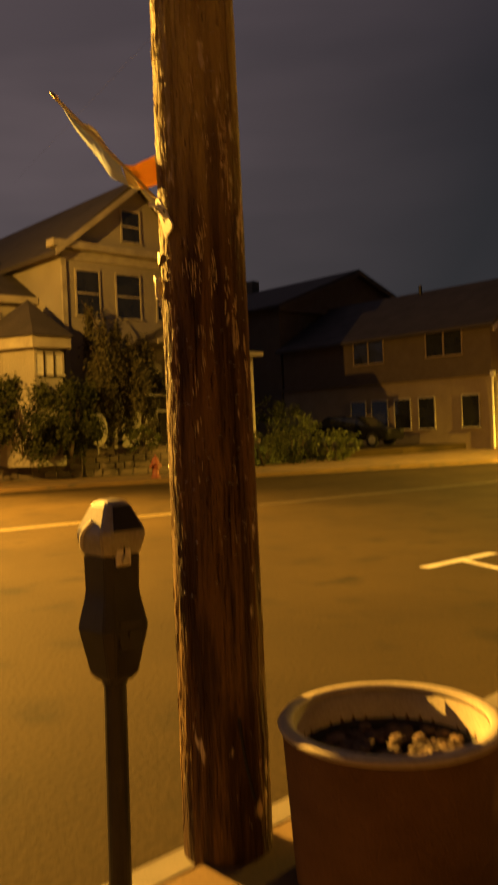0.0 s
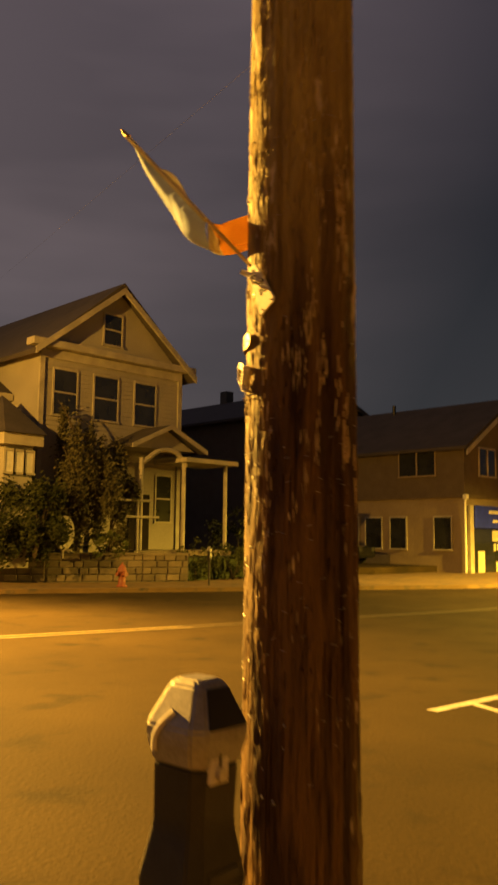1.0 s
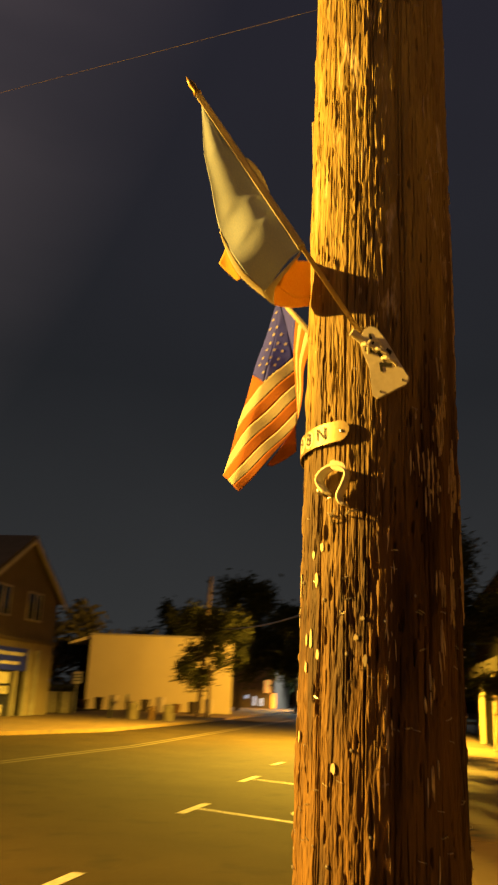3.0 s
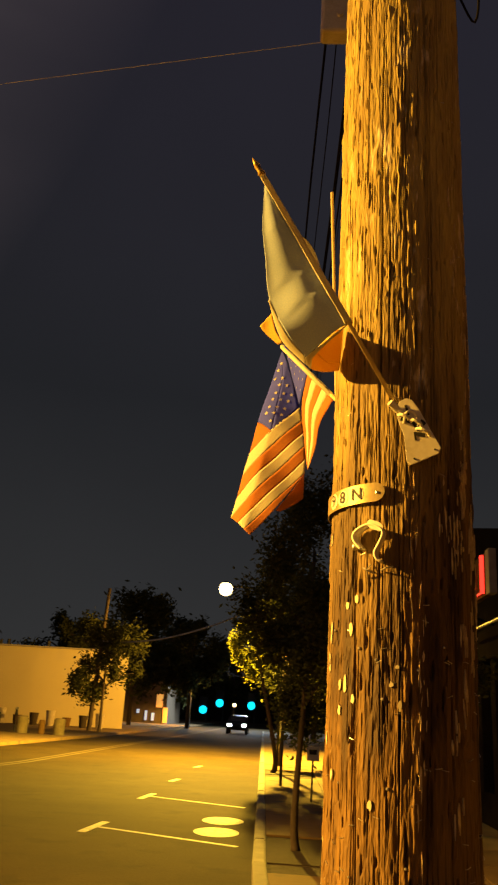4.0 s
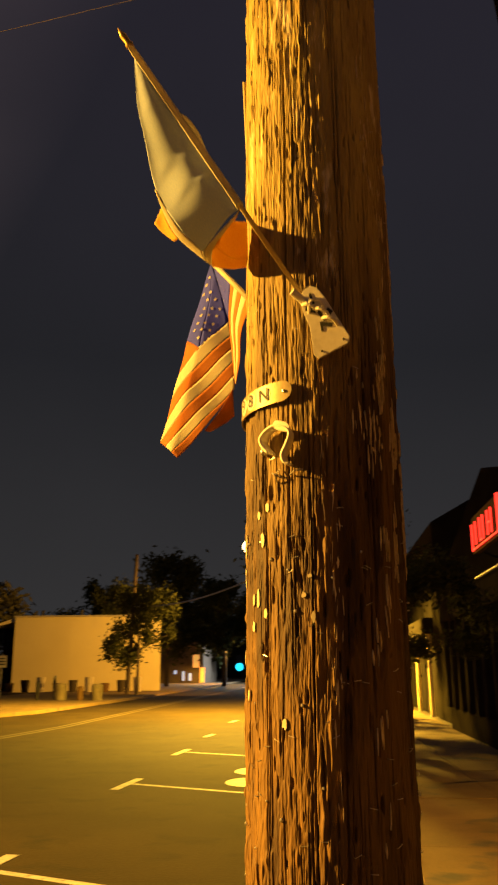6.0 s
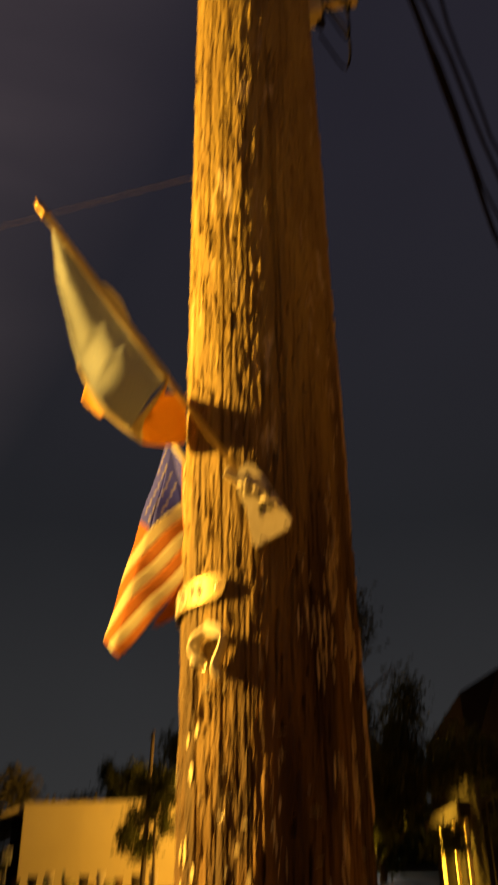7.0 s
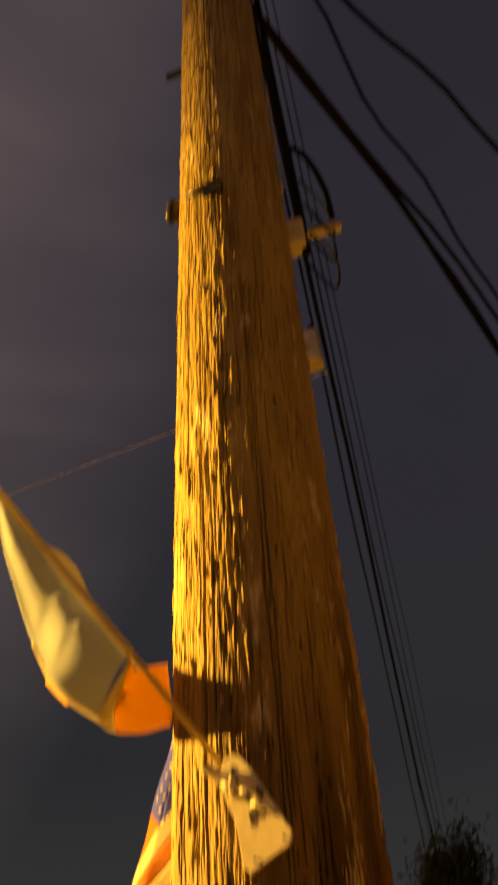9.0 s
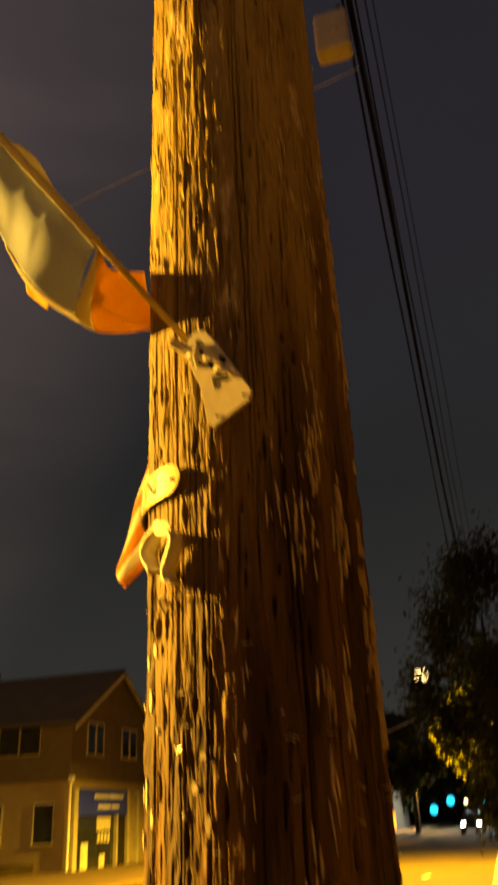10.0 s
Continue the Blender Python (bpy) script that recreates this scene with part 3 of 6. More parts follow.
def band_text(body, deg, s, size):
    cu = bpy.data.curves.new("figure", "FONT")
    cu.body, cu.size, cu.align_x, cu.align_y, cu.resolution_u = body, size, "CENTER", "CENTER", 3
    ob = bpy.data.objects.new("figure", cu)
    me = bpy.data.meshes.new_from_object(ob)
    bpy.data.objects.remove(ob)
    for v in me.vertices:
        v.co = on_pole(deg + v.co.x / 0.145 * 57.3, tag_z(s) + v.co.y, 0.0126)
    me.materials.append(BLACK)
    o = new("figure", me)
    attach(o, band)
    o["label"] = "stamped black character"


for deg in (-126.5, -141.0, -153.5):
    curved_band("figure_plate", deg, deg - 11.5, lambda s, d=deg: tag_z((-110 - d) / 105 + 0.1 * s), 0.031, 0.0103, 0.0006, SIGN_W, pole, "small white character plate")
for body, deg in (("N", -132.2), ("8", -146.8), ("9", -159.2)):
    band_text(body, deg, (-110 - deg) / 105, 0.033)
part("rivet", lathe(bmesh.new(), on_pole(-115.5, 2.102, 0.010), [(0.0, -0.0035), (0.0035, -0.002), (0.0035, 0.002), (0.0, 0.0035)], 12), METAL, band)

# bent galvanised strap hook under the band
HOOK = [(-131.6, 1.993), (-138, 2.008), (-139.2, 2.021), (-132.9, 2.032), (-123.2, 2.038), (-113.8, 2.031), (-110.4, 2.020), (-113.7, 2.002), (-117.8, 1.986), (-116.1, 1.973), (-112, 1.970)]
path = curve([Vector((-120.5 + (a + 125) * 0.74, z, 0)) for a, z in HOOK], 40)
bm = bmesh.new()
rows = []
for k, p in enumerate(path):
    q = path[min(k + 1, 40)] - path[max(k - 1, 0)]
    d = Vector((-q.y, q.x / 57.3 * 0.15)).normalized() * 0.0019
    lift = 0.007 + 0.006 * math.sin(math.pi * k / 40)
    rows.append([bm.verts.new(on_pole(p.x + e * d.x / 0.15 * 57.3, p.y + e * d.y, o)) for e, o in ((-1, lift - 0.006), (1, lift - 0.006), (1, lift + 0.015), (-1, lift + 0.015))])
for r0, r1 in zip(rows, rows[1:]):
    for k in range(4):
        bm.faces.new((r0[k], r0[(k + 1) % 4], r1[(k + 1) % 4], r1[k]))
bm.faces.new(rows[0])
bm.faces.new(rows[-1][::-1])
bmesh.ops.recalc_face_normals(bm, faces=bm.faces)
part("strap_hook", bm, WHITE_METAL, pole, "bent galvanised strap hook", smooth=True)
curved_band("strap_tab", -109.5, -120, lambda s: 2.030 + 0.010 * s, 0.017, 0.024, 0.003, WHITE_METAL, pole, "flat bright strap end")
part("strap_bolt", lathe(bmesh.new(), on_pole(-133.5, 2.002, 0.008), [(0.0, -0.007), (0.005, -0.006), (0.0065, 0.0), (0.005, 0.006), (0.0, 0.007)], 12), METAL, pole, "small round bolt head", smooth=True)

# white flag bracket with cast sockets
brk = thing("flag_bracket", on_pole(-86, 2.22, 0.0), "white painted cast metal flag bracket screwed to the pole", "bracket")
ax_u = Vector((0.062, -0.017, 0.032)).normalized()
ax_v = Vector((-0.036, -0.012, 0.097)).normalized()
ax_n = ax_u.cross(ax_v).normalized() * -1
if ax_n.y > 0:
    ax_n = -ax_n
mid = Vector((0.727, 0.446, 2.222))


def plate_pt(u, v, w):
    return mid + ax_u * u + ax_v * v + ax_n * w


outline = [(-0.030, -0.058), (0.026, -0.062), (0.034, -0.054), (0.026, -0.010), (0.020, 0.030), (0.014, 0.052), (0.004, 0.062), (-0.010, 0.062), (-0.021, 0.052), (-0.025, 0.030), (-0.024, -0.002), (-0.036, -0.048)]
bm = bmesh.new()
lo = [bm.verts.new(plate_pt(u, v, -0.003)) for u, v in outline]
hi = [bm.verts.new(plate_pt(u, v, 0.003)) for u, v in outline]
bm.faces.new(lo)
bm.faces.new(hi[::-1])
for k in range(len(lo)):
    bm.faces.new((lo[k], lo[(k + 1) % len(lo)], hi[(k + 1) % len(lo)], hi[k]))
bmesh.ops.recalc_face_normals(bm, faces=bm.faces)
bmesh.ops.bevel(bm, geom=list(bm.edges), offset=0.0012, segments=2, affect="EDGES")
part("plate", bm, WHITE_METAL, brk)
part("socket", T([plate_pt(-0.014, 0.040, 0.002), plate_pt(-0.028, 0.066, 0.016)], 0.0068, 14), WHITE_METAL, brk, "round stick socket", smooth=False)
part("socket_rib", T(curve([plate_pt(-0.016, 0.020, 0.004), plate_pt(-0.006, 0.034, 0.014), plate_pt(0.008, 0.030, 0.010), plate_pt(0.012, 0.012, 0.004)], 10), 0.0026, 8), WHITE_METAL, brk)
for u, v in ((-0.010, 0.030), (0.006, 0.012), (0.014, -0.010)):
    part("clip", T(curve([plate_pt(u - 0.011, v + 0.010, 0.002), plate_pt(u - 0.003, v + 0.004, 0.014), plate_pt(u + 0.006, v - 0.006, 0.012), plate_pt(u + 0.008, v - 0.014, 0.003)], 8), 0.0030, 8), WHITE_METAL, brk, "bent tongue")
for u, v, du, dv, lean in ((-0.002, 0.040, 0.0022, 0.010, 0.0), (-0.009, 0.022, 0.013, 0.0034, -0.7), (0.003, 0.004, 0.0028, 0.010, 0.25), (0.006, -0.014, 0.010, 0.0036, -0.6), (0.017, 0.004, 0.0045, 0.006, 0.5), (-0.004, -0.012, 0.0022, 0.008, -0.2)):
    c, s_ = math.cos(lean), math.sin(lean)
    part("slot", hull(bmesh.new(), [plate_pt(u + a * du * c - b * dv * s_, v + a * du * s_ + b * dv * c, w) for a in (-1, 1) for b in (-1, 1) for w in (0.0015, 0.0038)]), BLACK, brk, "dark punched slot")
for u, v in ((-0.020, -0.050), (0.022, -0.052)):
    part("screw", T([plate_pt(u, v, 0.002), plate_pt(u, v, 0.0042)], 0.0018, 10), BLACK, brk, "small dark screw head")

# staples, nails and tatters left in the wood
g = random.Random(5)
bm = bmesh.new()
for _ in range(170):
    deg, z = g.uniform(-230, 40), g.choice((g.uniform(1.0, 2.0), g.uniform(1.2, 3.4)))
    c = on_pole(deg, z, 0.0005)
    n = Vector((math.cos(radians(deg)), math.sin(radians(deg)), 0))
    t = Vector((-n.y, n.x, 0))
    a = g.uniform(-0.5, 0.5)
    d = t * math.cos(a) + Vector((0, 0, math.sin(a)))
    w = 0.0055
    tube(bm, [c - d * w - n * 0.004, c - d * w + n * 0.0015, c + d * w + n * 0.0015, c + d * w - n * 0.004], 0.0006, 4)
tagged(part("staple", bm, METAL, pole, "rusty paper staples"), kind="stuff")
bm = bmesh.new()
for _ in range(34):
    deg, z = g.uniform(-200, -60), g.uniform(1.0, 1.95)
    c = on_pole(deg, z, 0.0005)
    bmesh.ops.create_uvsphere(bm, u_segments=8, v_segments=5, radius=g.uniform(0.002, 0.0036), matrix=Matrix.Translation(c))
tagged(part("nail_head", bm, METAL, pole, "dull nail heads"), kind="stuff")
def flake(bm, deg, z, h, w, low, high, n=9, jag=0.25):
    """A thin ragged chip that follows the round of the pole."""
    k0 = [1 + g.uniform(-jag, jag) for _ in range(n)]
    ring = [[bm.verts.new(on_pole(deg + w * k0[k] * math.cos(2 * math.pi * k / n) / 0.14 * 57.3, z + h * k0[k] * math.sin(2 * math.pi * k / n), out)) for k in range(n)] for out in (low, high)]
    bm.faces.new(ring[0][::-1])
    bm.faces.new(ring[1])
    for k in range(n):
        bm.faces.new((ring[0][k], ring[0][(k + 1) % n], ring[1][(k + 1) % n], ring[1][k]))


bm = bmesh.new()
for deg, z, h in ((-164.4, 1.855, 0.014), (-164.8, 1.838, 0.011), (-166.9, 1.802, 0.012), (-166.0, 1.785, 0.010), (-143, 1.758, 0.020), (-138, 1.851, 0.014), (-142, 1.895, 0.009), (-133, 1.906, 0.009), (-135, 1.730, 0.010), (-149, 1.754, 0.010), (-105, 1.756, 0.006), (-101, 1.786, 0.004), (-99, 1.721, 0.010), (-149, 1.709, 0.011), (-172, 2.030, 0.014), (-170, 1.66, 0.012), (-158, 1.60, 0.012), (-120, 1.56, 0.010)):
    flake(bm, deg, z, h * 0.85, 0.0038, 0.0005, 0.0028, 10, 0.3)
tagged(part("paper_scrap", bm, POSTER, pole, "torn paper scraps under old tacks"), kind="stuff")
bm = bmesh.new()
for deg, z, n, spread in ((-45, 2.11, 30, 0.045), (-38, 2.16, 16, 0.04), (-52, 2.01, 14, 0.035), (-28, 2.02, 16, 0.03), (-8, 2.00, 12, 0.04), (-1, 2.37, 34, 0.09), (-8, 2.46, 26, 0.07), (-28, 2.44, 12, 0.05), (-46, 2.57, 10, 0.05), (-63, 2.06, 8, 0.03), (-34, 1.86, 10, 0.04), (-47, 1.81, 10, 0.04), (2, 1.86, 16, 0.05), (20, 1.76, 10, 0.05), (-83, 1.80, 16, 0.07), (-90, 2.10, 22, 0.10), (-91, 2.40, 22, 0.08), (-88, 2.86, 16, 0.10), (-86, 1.55, 16, 0.12), (-55, 1.55, 10, 0.12), (-49, 2.65, 8, 0.08)):
    for _ in range(n):
        h, lean = g.uniform(0.004, 0.026), g.uniform(-0.10, 0.10)
        dd, zz, w, o = deg + g.gauss(0, 2.4), z + g.gauss(0, spread), g.uniform(0.0006, 0.0021), g.uniform(0.0010, 0.0032)
        ring = [(-1.0, 0.0), (-0.55, g.uniform(0.3, 1)), (g.uniform(-0.3, 0.1), g.uniform(0.6, 1.2)), (0.5, g.uniform(0.1, 0.7)), (1.0, 0.0), (0.45, -g.uniform(0.3, 1)), (g.uniform(-0.4, 0.1), -g.uniform(0.2, 1))]
        low, high = ([bm.verts.new(on_pole(dd + (w * b + lean * h * a) / 0.14 * 57.3, zz + h * a, out)) for a, b in ring] for out in (-0.002, o))
        bm.faces.new(high)
        for k in range(7):
            bm.faces.new((low[k], low[(k + 1) % 7], high[(k + 1) % 7], high[k]))
tagged(part("splinter", bm, TORN, pole, "pale torn wood splinters"), kind="stuff")
for k, (a, b) in enumerate((((-127, 1.962), (-118, 1.950)), ((-121, 1.966), (-123, 1.944)), ((-113, 1.955), (-104, 1.962)))):
    part("bent_nail", T([on_pole(*a, 0.004), on_pole((a[0] + b[0]) / 2, (a[1] + b[1]) / 2, 0.014), on_pole(*b, 0.004)], 0.0016, 6), METAL, pole)
part("loose_strip", T(curve([on_pole(-20, 0.62, 0.004), on_pole(-17, 0.52, 0.012), on_pole(-14, 0.43, 0.03), on_pole(-12, 0.37, 0.045)], 8), [0.006] * 9, 6), BLACK, pole, "loose black wire end")
part("pole_rod", T([(0.592, 0.715, 2.36), (0.567, 0.740, 2.955)], 0.0040, 10), STICK, pole, "thin upright pale wooden stick")

# upper ironwork
for z, deg in ((3.62, -103),):
    part("eye_bracket", T(curve([on_pole(deg - 16, z + 0.05, 0.004), on_pole(deg - 14, z, 0.03), on_pole(deg, z - 0.035, 0.045), on_pole(deg + 14, z, 0.03), on_pole(deg + 16, z + 0.02, 0.004)], 14), 0.006, 8), DARK_IRON, pole, "bent iron hook")
    part("eye_plate", B(on_pole(deg + 8, z, 0.010), (0.05, 0.010, 0.03), turn=deg + 98, bevel=0.003), DARK_IRON, pole)
    part("insulator", lathe(bmesh.new(), on_pole(178, z + 0.20, 0.03), [(0.0, -0.03), (0.018, -0.03), (0.022, 0.0), (0.015, 0.02), (0.02, 0.035), (0.0, 0.04)], 14), DARK_IRON, pole, "small dark knob insulator", smooth=True)
for z in (5.32, 5.42):
    part("bolt_head", T([on_pole(-111, z, -0.01), on_pole(-111, z, 0.02)], 0.014, 8), METAL, pole, "bright bolt head")
for z in (4.7, 5.7, 6.3):
    part("side_bolt", T([on_pole(175, z, -0.01), on_pole(175, z, 0.07)], 0.012, 8), DARK_IRON, pole)


# ---- flags ----
def sheet(edge_a, edge_b, nu, nv, puff=(0, 0, 0), ripple=0.0, phase=0.0, lean=1.0):
    """A grid of cloth points between two edge curves, bellied by puff and rippled."""
    a, b = curve(edge_a, nu), curve(edge_b, nu)
    pts = []
    for i in range(nu + 1):
        u = i / nu
        row = []
        for j in range(nv + 1):
            v = j / nv
            p = a[i].lerp(b[i], v) + Vector(puff) * math.sin(math.pi * v ** lean) * math.sin(math.pi * min(1, 0.15 + u * 0.85))
            w = ripple * math.sin(math.pi * min(1, v * 1.2)) ** 0.5 * min(1, u * 5)
            row.append(p + Vector((-0.5, -0.8, 0.2)) * w * (0.7 * math.sin(v * 7 + u * 5 + phase) + 1.3 * (1 - v) * math.sin(u * 31 - v * 4 + phase * 2) + 0.5 * math.sin(v * 13 - u * 17)))
        pts.append(row)
    return pts


def cloth_part(name, pts, mat, parent, label="", i0=0, i1=None, j0=0, j1=None):
    bm = bmesh.new()
    i1 = len(pts) - 1 if i1 is None else i1
    j1 = len(pts[0]) - 1 if j1 is None else j1
    vs = {(i, j): bm.verts.new(pts[i][j]) for i in range(i0, i1 + 1) for j in range(j0, j1 + 1)}
    for i in range(i0, i1):
        for j in range(j0, j1):
            bm.faces.new((vs[i, j], vs[i + 1, j], vs[i + 1, j + 1], vs[i, j + 1]))
    bmesh.ops.remove_doubles(bm, verts=bm.verts, dist=0.00005)
    bmesh.ops.solidify(bm, geom=list(bm.faces), thickness=0.0007)
    ob = part(name, bm, mat, parent, label, smooth=True)
    co = ob.data.vertices
    for f in ob.data.polygons:
        p = [co[k].co for k in f.vertices]
        if min((p[k] - p[k - 1]).length for k in range(len(p))) < 0.0009:
            f.use_smooth = False
    return ob


tri = thing("tricolour_flag", (0.70, 0.46, 2.27), "small faded green, white and orange flag on a pale wooden stick", "flag")
ROOT, END = Vector((0.692, 0.4575, 2.277)), Vector((0.400, 0.249, 2.675))
TIP = ROOT + (END - ROOT) * 0.93
sl = TIP - ROOT
part("stick", T([ROOT, TIP], 0.0045, 12), STICK, tri, smooth=True)
out_ = Vector((-0.45, -0.86, 0.25)).normalized()
across = sl.cross(out_).normalized() * 0.0068
bm = hull(bmesh.new(), [ROOT + sl * s + across * k * (1.15 - 0.3 * s) + out_ * o for s in (0.36, 0.6, 0.985) for k, o in ((-1, 0.004), (-0.7, 0.0115), (0.7, 0.0115), (1, 0.004), (0, -0.005))])
part("sleeve", bm, WHITE, tri, "flat cloth sleeve sewn round the stick")
part("finial", T([TIP, TIP + sl * 0.012, TIP + sl * 0.02, TIP + sl * 0.045, TIP + sl * 0.075], [0.006, 0.0075, 0.005, 0.0062, 0.0006], 12), GOLD, tri, "gilded spear tip", smooth=True)
HOIST = [ROOT + sl * 0.985, ROOT + sl * 0.78, ROOT + sl * 0.57, ROOT + sl * 0.36]
HEM = [ROOT + sl * 0.985, (0.422, 0.315, 2.576), (0.429, 0.350, 2.530), (0.439, 0.405, 2.468), (0.476, 0.426, 2.405), (0.515, 0.468, 2.374)]


def gathered(pts, depth):
    """Gathers the cloth in scallops along the stick, so that it dips there and bellies farther out."""
    n, m = len(pts) - 1, len(pts[0]) - 1
    for i, row in enumerate(pts):
        u = i / n
        saw = (u * 4.1 + 0.55 * math.sin(u * 7.5 + 0.5)) % 1.0
        saw = saw if saw < 0.8 else (1 - saw) * 4
        crest = 0.25 + 0.15 * saw + 0.14 * math.sin(math.pi * u * 1.15)
        for j, p in enumerate(row):
            v = j / m
            w = math.sin(math.pi / 2 * min(1.0, v / crest)) ** 2 if v < crest else 0.5 + 0.5 * math.cos(math.pi * (v - crest) / (1 - crest))
            hollow = -0.25 * math.exp(-((v - 0.12) / 0.07) ** 2) * math.sin(2 * math.pi * saw)
            row[j] = p + Vector((-0.30, -0.92, 0.12)) * depth * (w + hollow) * min(1.0, u * 3.2 + 0.08) * (1 - 0.35 * max(0.0, u - 0.7) / 0.3)
    return pts


net = gathered(sheet(HOIST, HEM, 72, 40), 0.0125)
cloth_part("green_band", net, GREEN, tri, "faded grey-green cloth band")
# the cloth turns under: a white strip, then the orange end lifted against the pole
S0, S1 = ROOT + sl * 0.36, Vector((0.515, 0.468, 2.374))
cloth_part("white_band", sheet([(0.439, 0.406, 2.467), (0.476, 0.428, 2.404), S1], [(0.440, 0.412, 2.466), (0.455, 0.452, 2.428), (0.472, 0.480, 2.406), (0.519, 0.502, 2.370)], 20, 8, (-0.004, -0.004, -0.004)), WHITE, tri, "white cloth band")
SEAM = [S0, (0.562, 0.440, 2.400), (0.534, 0.490, 2.404), (0.560, 0.535, 2.394), (0.589, 0.567, 2.408)]
cloth_part("white_band", sheet(SEAM, [S1, (0.517, 0.490, 2.368), (0.530, 0.514, 2.367), (0.558, 0.540, 2.374), (0.586, 0.567, 2.390)], 28, 10, (-0.003, -0.003, -0.003)), WHITE, tri, "white cloth band", 0, 13)
cloth_part("orange_hem", sheet(SEAM, [S1, (0.517, 0.490, 2.368), (0.530, 0.514, 2.367), (0.558, 0.540, 2.374), (0.586, 0.567, 2.390)], 28, 10, (-0.003, -0.003, -0.003)), ORANGE, tri, "orange cloth hem", 13, 28)
cloth_part("orange_band", sheet([S0, (0.576, 0.445, 2.422), (0.570, 0.488, 2.446), (0.580, 0.515, 2.460), (0.591, 0.535, 2.470)], SEAM, 28, 12, (-0.004, -0.004, -0.002), 0.0006, 1.4), ORANGE, tri, "orange cloth end")
cloth_part("orange_corner", sheet([(0.444, 0.440, 2.454), (0.452, 0.465, 2.431), (0.468, 0.480, 2.408)], [(0.419, 0.495, 2.452), (0.431, 0.500, 2.438), (0.458, 0.492, 2.410)], 12, 8, (0, 0.004, 0.004)), ORANGE, tri, "turned-up orange corner")
cloth_part("back_fold", sheet([ROOT + sl * 0.76, ROOT + sl * 0.68, ROOT + sl * 0.58, ROOT + sl * 0.46, ROOT + sl * 0.37],
                              [ROOT + sl * 0.757, (0.511, 0.325, 2.547), (0.530, 0.345, 2.522), (0.540, 0.362, 2.478), ROOT + sl * 0.372], 20, 8, (0.002, 0.004, 0.002)), WHITE, tri, "cloth curl behind the stick")

# striped flag, folded in three as it hangs
stars = thing("striped_flag", (0.60, 0.74, 2.40), "small star-spangled striped flag hanging folded on its stick", "flag")
FOOT, HEAD = Vector((0.596, 0.690, 2.366)), Vector((0.452, 1.000, 2.646))
part("stick", T([FOOT, HEAD], 0.0048, 10), STICK, stars)
part("sleeve", T([FOOT.lerp(HEAD, 0.12), FOOT.lerp(HEAD, 0.985)], 0.0064, 10), WHITE, stars, "cloth sleeve round the stick", smooth=True)


def pushed(e, p):
    """Moves a point of the flag back by e, opening it out a little as it goes."""
    k = e / 1.95
    return Vector((p[0] + (p[0] - 0.495) * k, p[1] + e, p[2] + (p[2] - 1.68) * k))


def bent(p):
    """Depth of the hanging cloth: nearly flat in front, turned back along its outer edge."""
    back = max(0.0, 0.436 - 0.20 * (2.362 - p[1]) - p[0])
    return pushed(0.30 * (p[1] - 2.153), (p[0], 0.893 - 0.10 * (p[0] - 0.44) + 14.0 * back * back + 0.45 * back + 0.05 * (2.3 - p[1]) + 0.004 * math.sin(p[1] * 34 + p[0] * 40), p[1]))


def panel(name, upper, lower, mat, parent, label, n=26, m=6):
    """Cloth between two lines given in the plane of the flag (across, height)."""
    def at(line, s):
        s = s * (len(line) - 1)
        k = min(int(s), len(line) - 2)
        return Vector(line[k]).lerp(Vector(line[k + 1]), s - k)
    return cloth_part(name, [[bent(at(upper, i / n).lerp(at(lower, i / n), j / m)) for j in range(m + 1)] for i in range(n + 1)], mat, parent, label)


OUT = [(0.456, 2.583), (0.402, 2.400), (0.386, 2.318), (0.371, 2.258), (0.360, 2.205), (0.348, 2.153), (0.369, 2.133), (0.386, 2.115), (0.401, 2.101)]
INN = [(0.507, 2.426), (0.516, 2.393), (0.522, 2.361), (0.526, 2.326), (0.528, 2.291), (0.526, 2.256), (0.459, 2.166)]
APEX = (0.440, 2.362)
canton = panel("canton", [OUT[0], OUT[1]], [OUT[0], (0.462, 2.500), APEX], BLUE, stars, "navy cloth canton", 30, 8)
panel("canton_fold", [OUT[0], (0.462, 2.500), APEX], [OUT[0], (0.486, 2.500), INN[0]], BLUE, canton, "front of the navy canton", 30, 8)
panel("stripe", [APEX, OUT[1]], [APEX, OUT[2]], RED, stars, "red cloth stripe", 16, 6)
for k in range(6):
    panel("stripe", [INN[k], OUT[k + 2]], [INN[k + 1] if k < 5 else INN[6], OUT[k + 3] if k < 6 else OUT[8]], WHITE if k % 2 == 0 else RED, stars, "white cloth stripe" if k % 2 == 0 else "red cloth stripe")
cloth_part("stripe", sheet([(0.526, 0.890, 2.256), (0.498, 0.905, 2.215), (0.459, 0.915, 2.166)], [(0.526, 0.925, 2.202), (0.500, 0.930, 2.184), (0.470, 0.925, 2.166)], 12, 5), RED, stars, "turned-back red cloth stripe")
bm = bmesh.new()
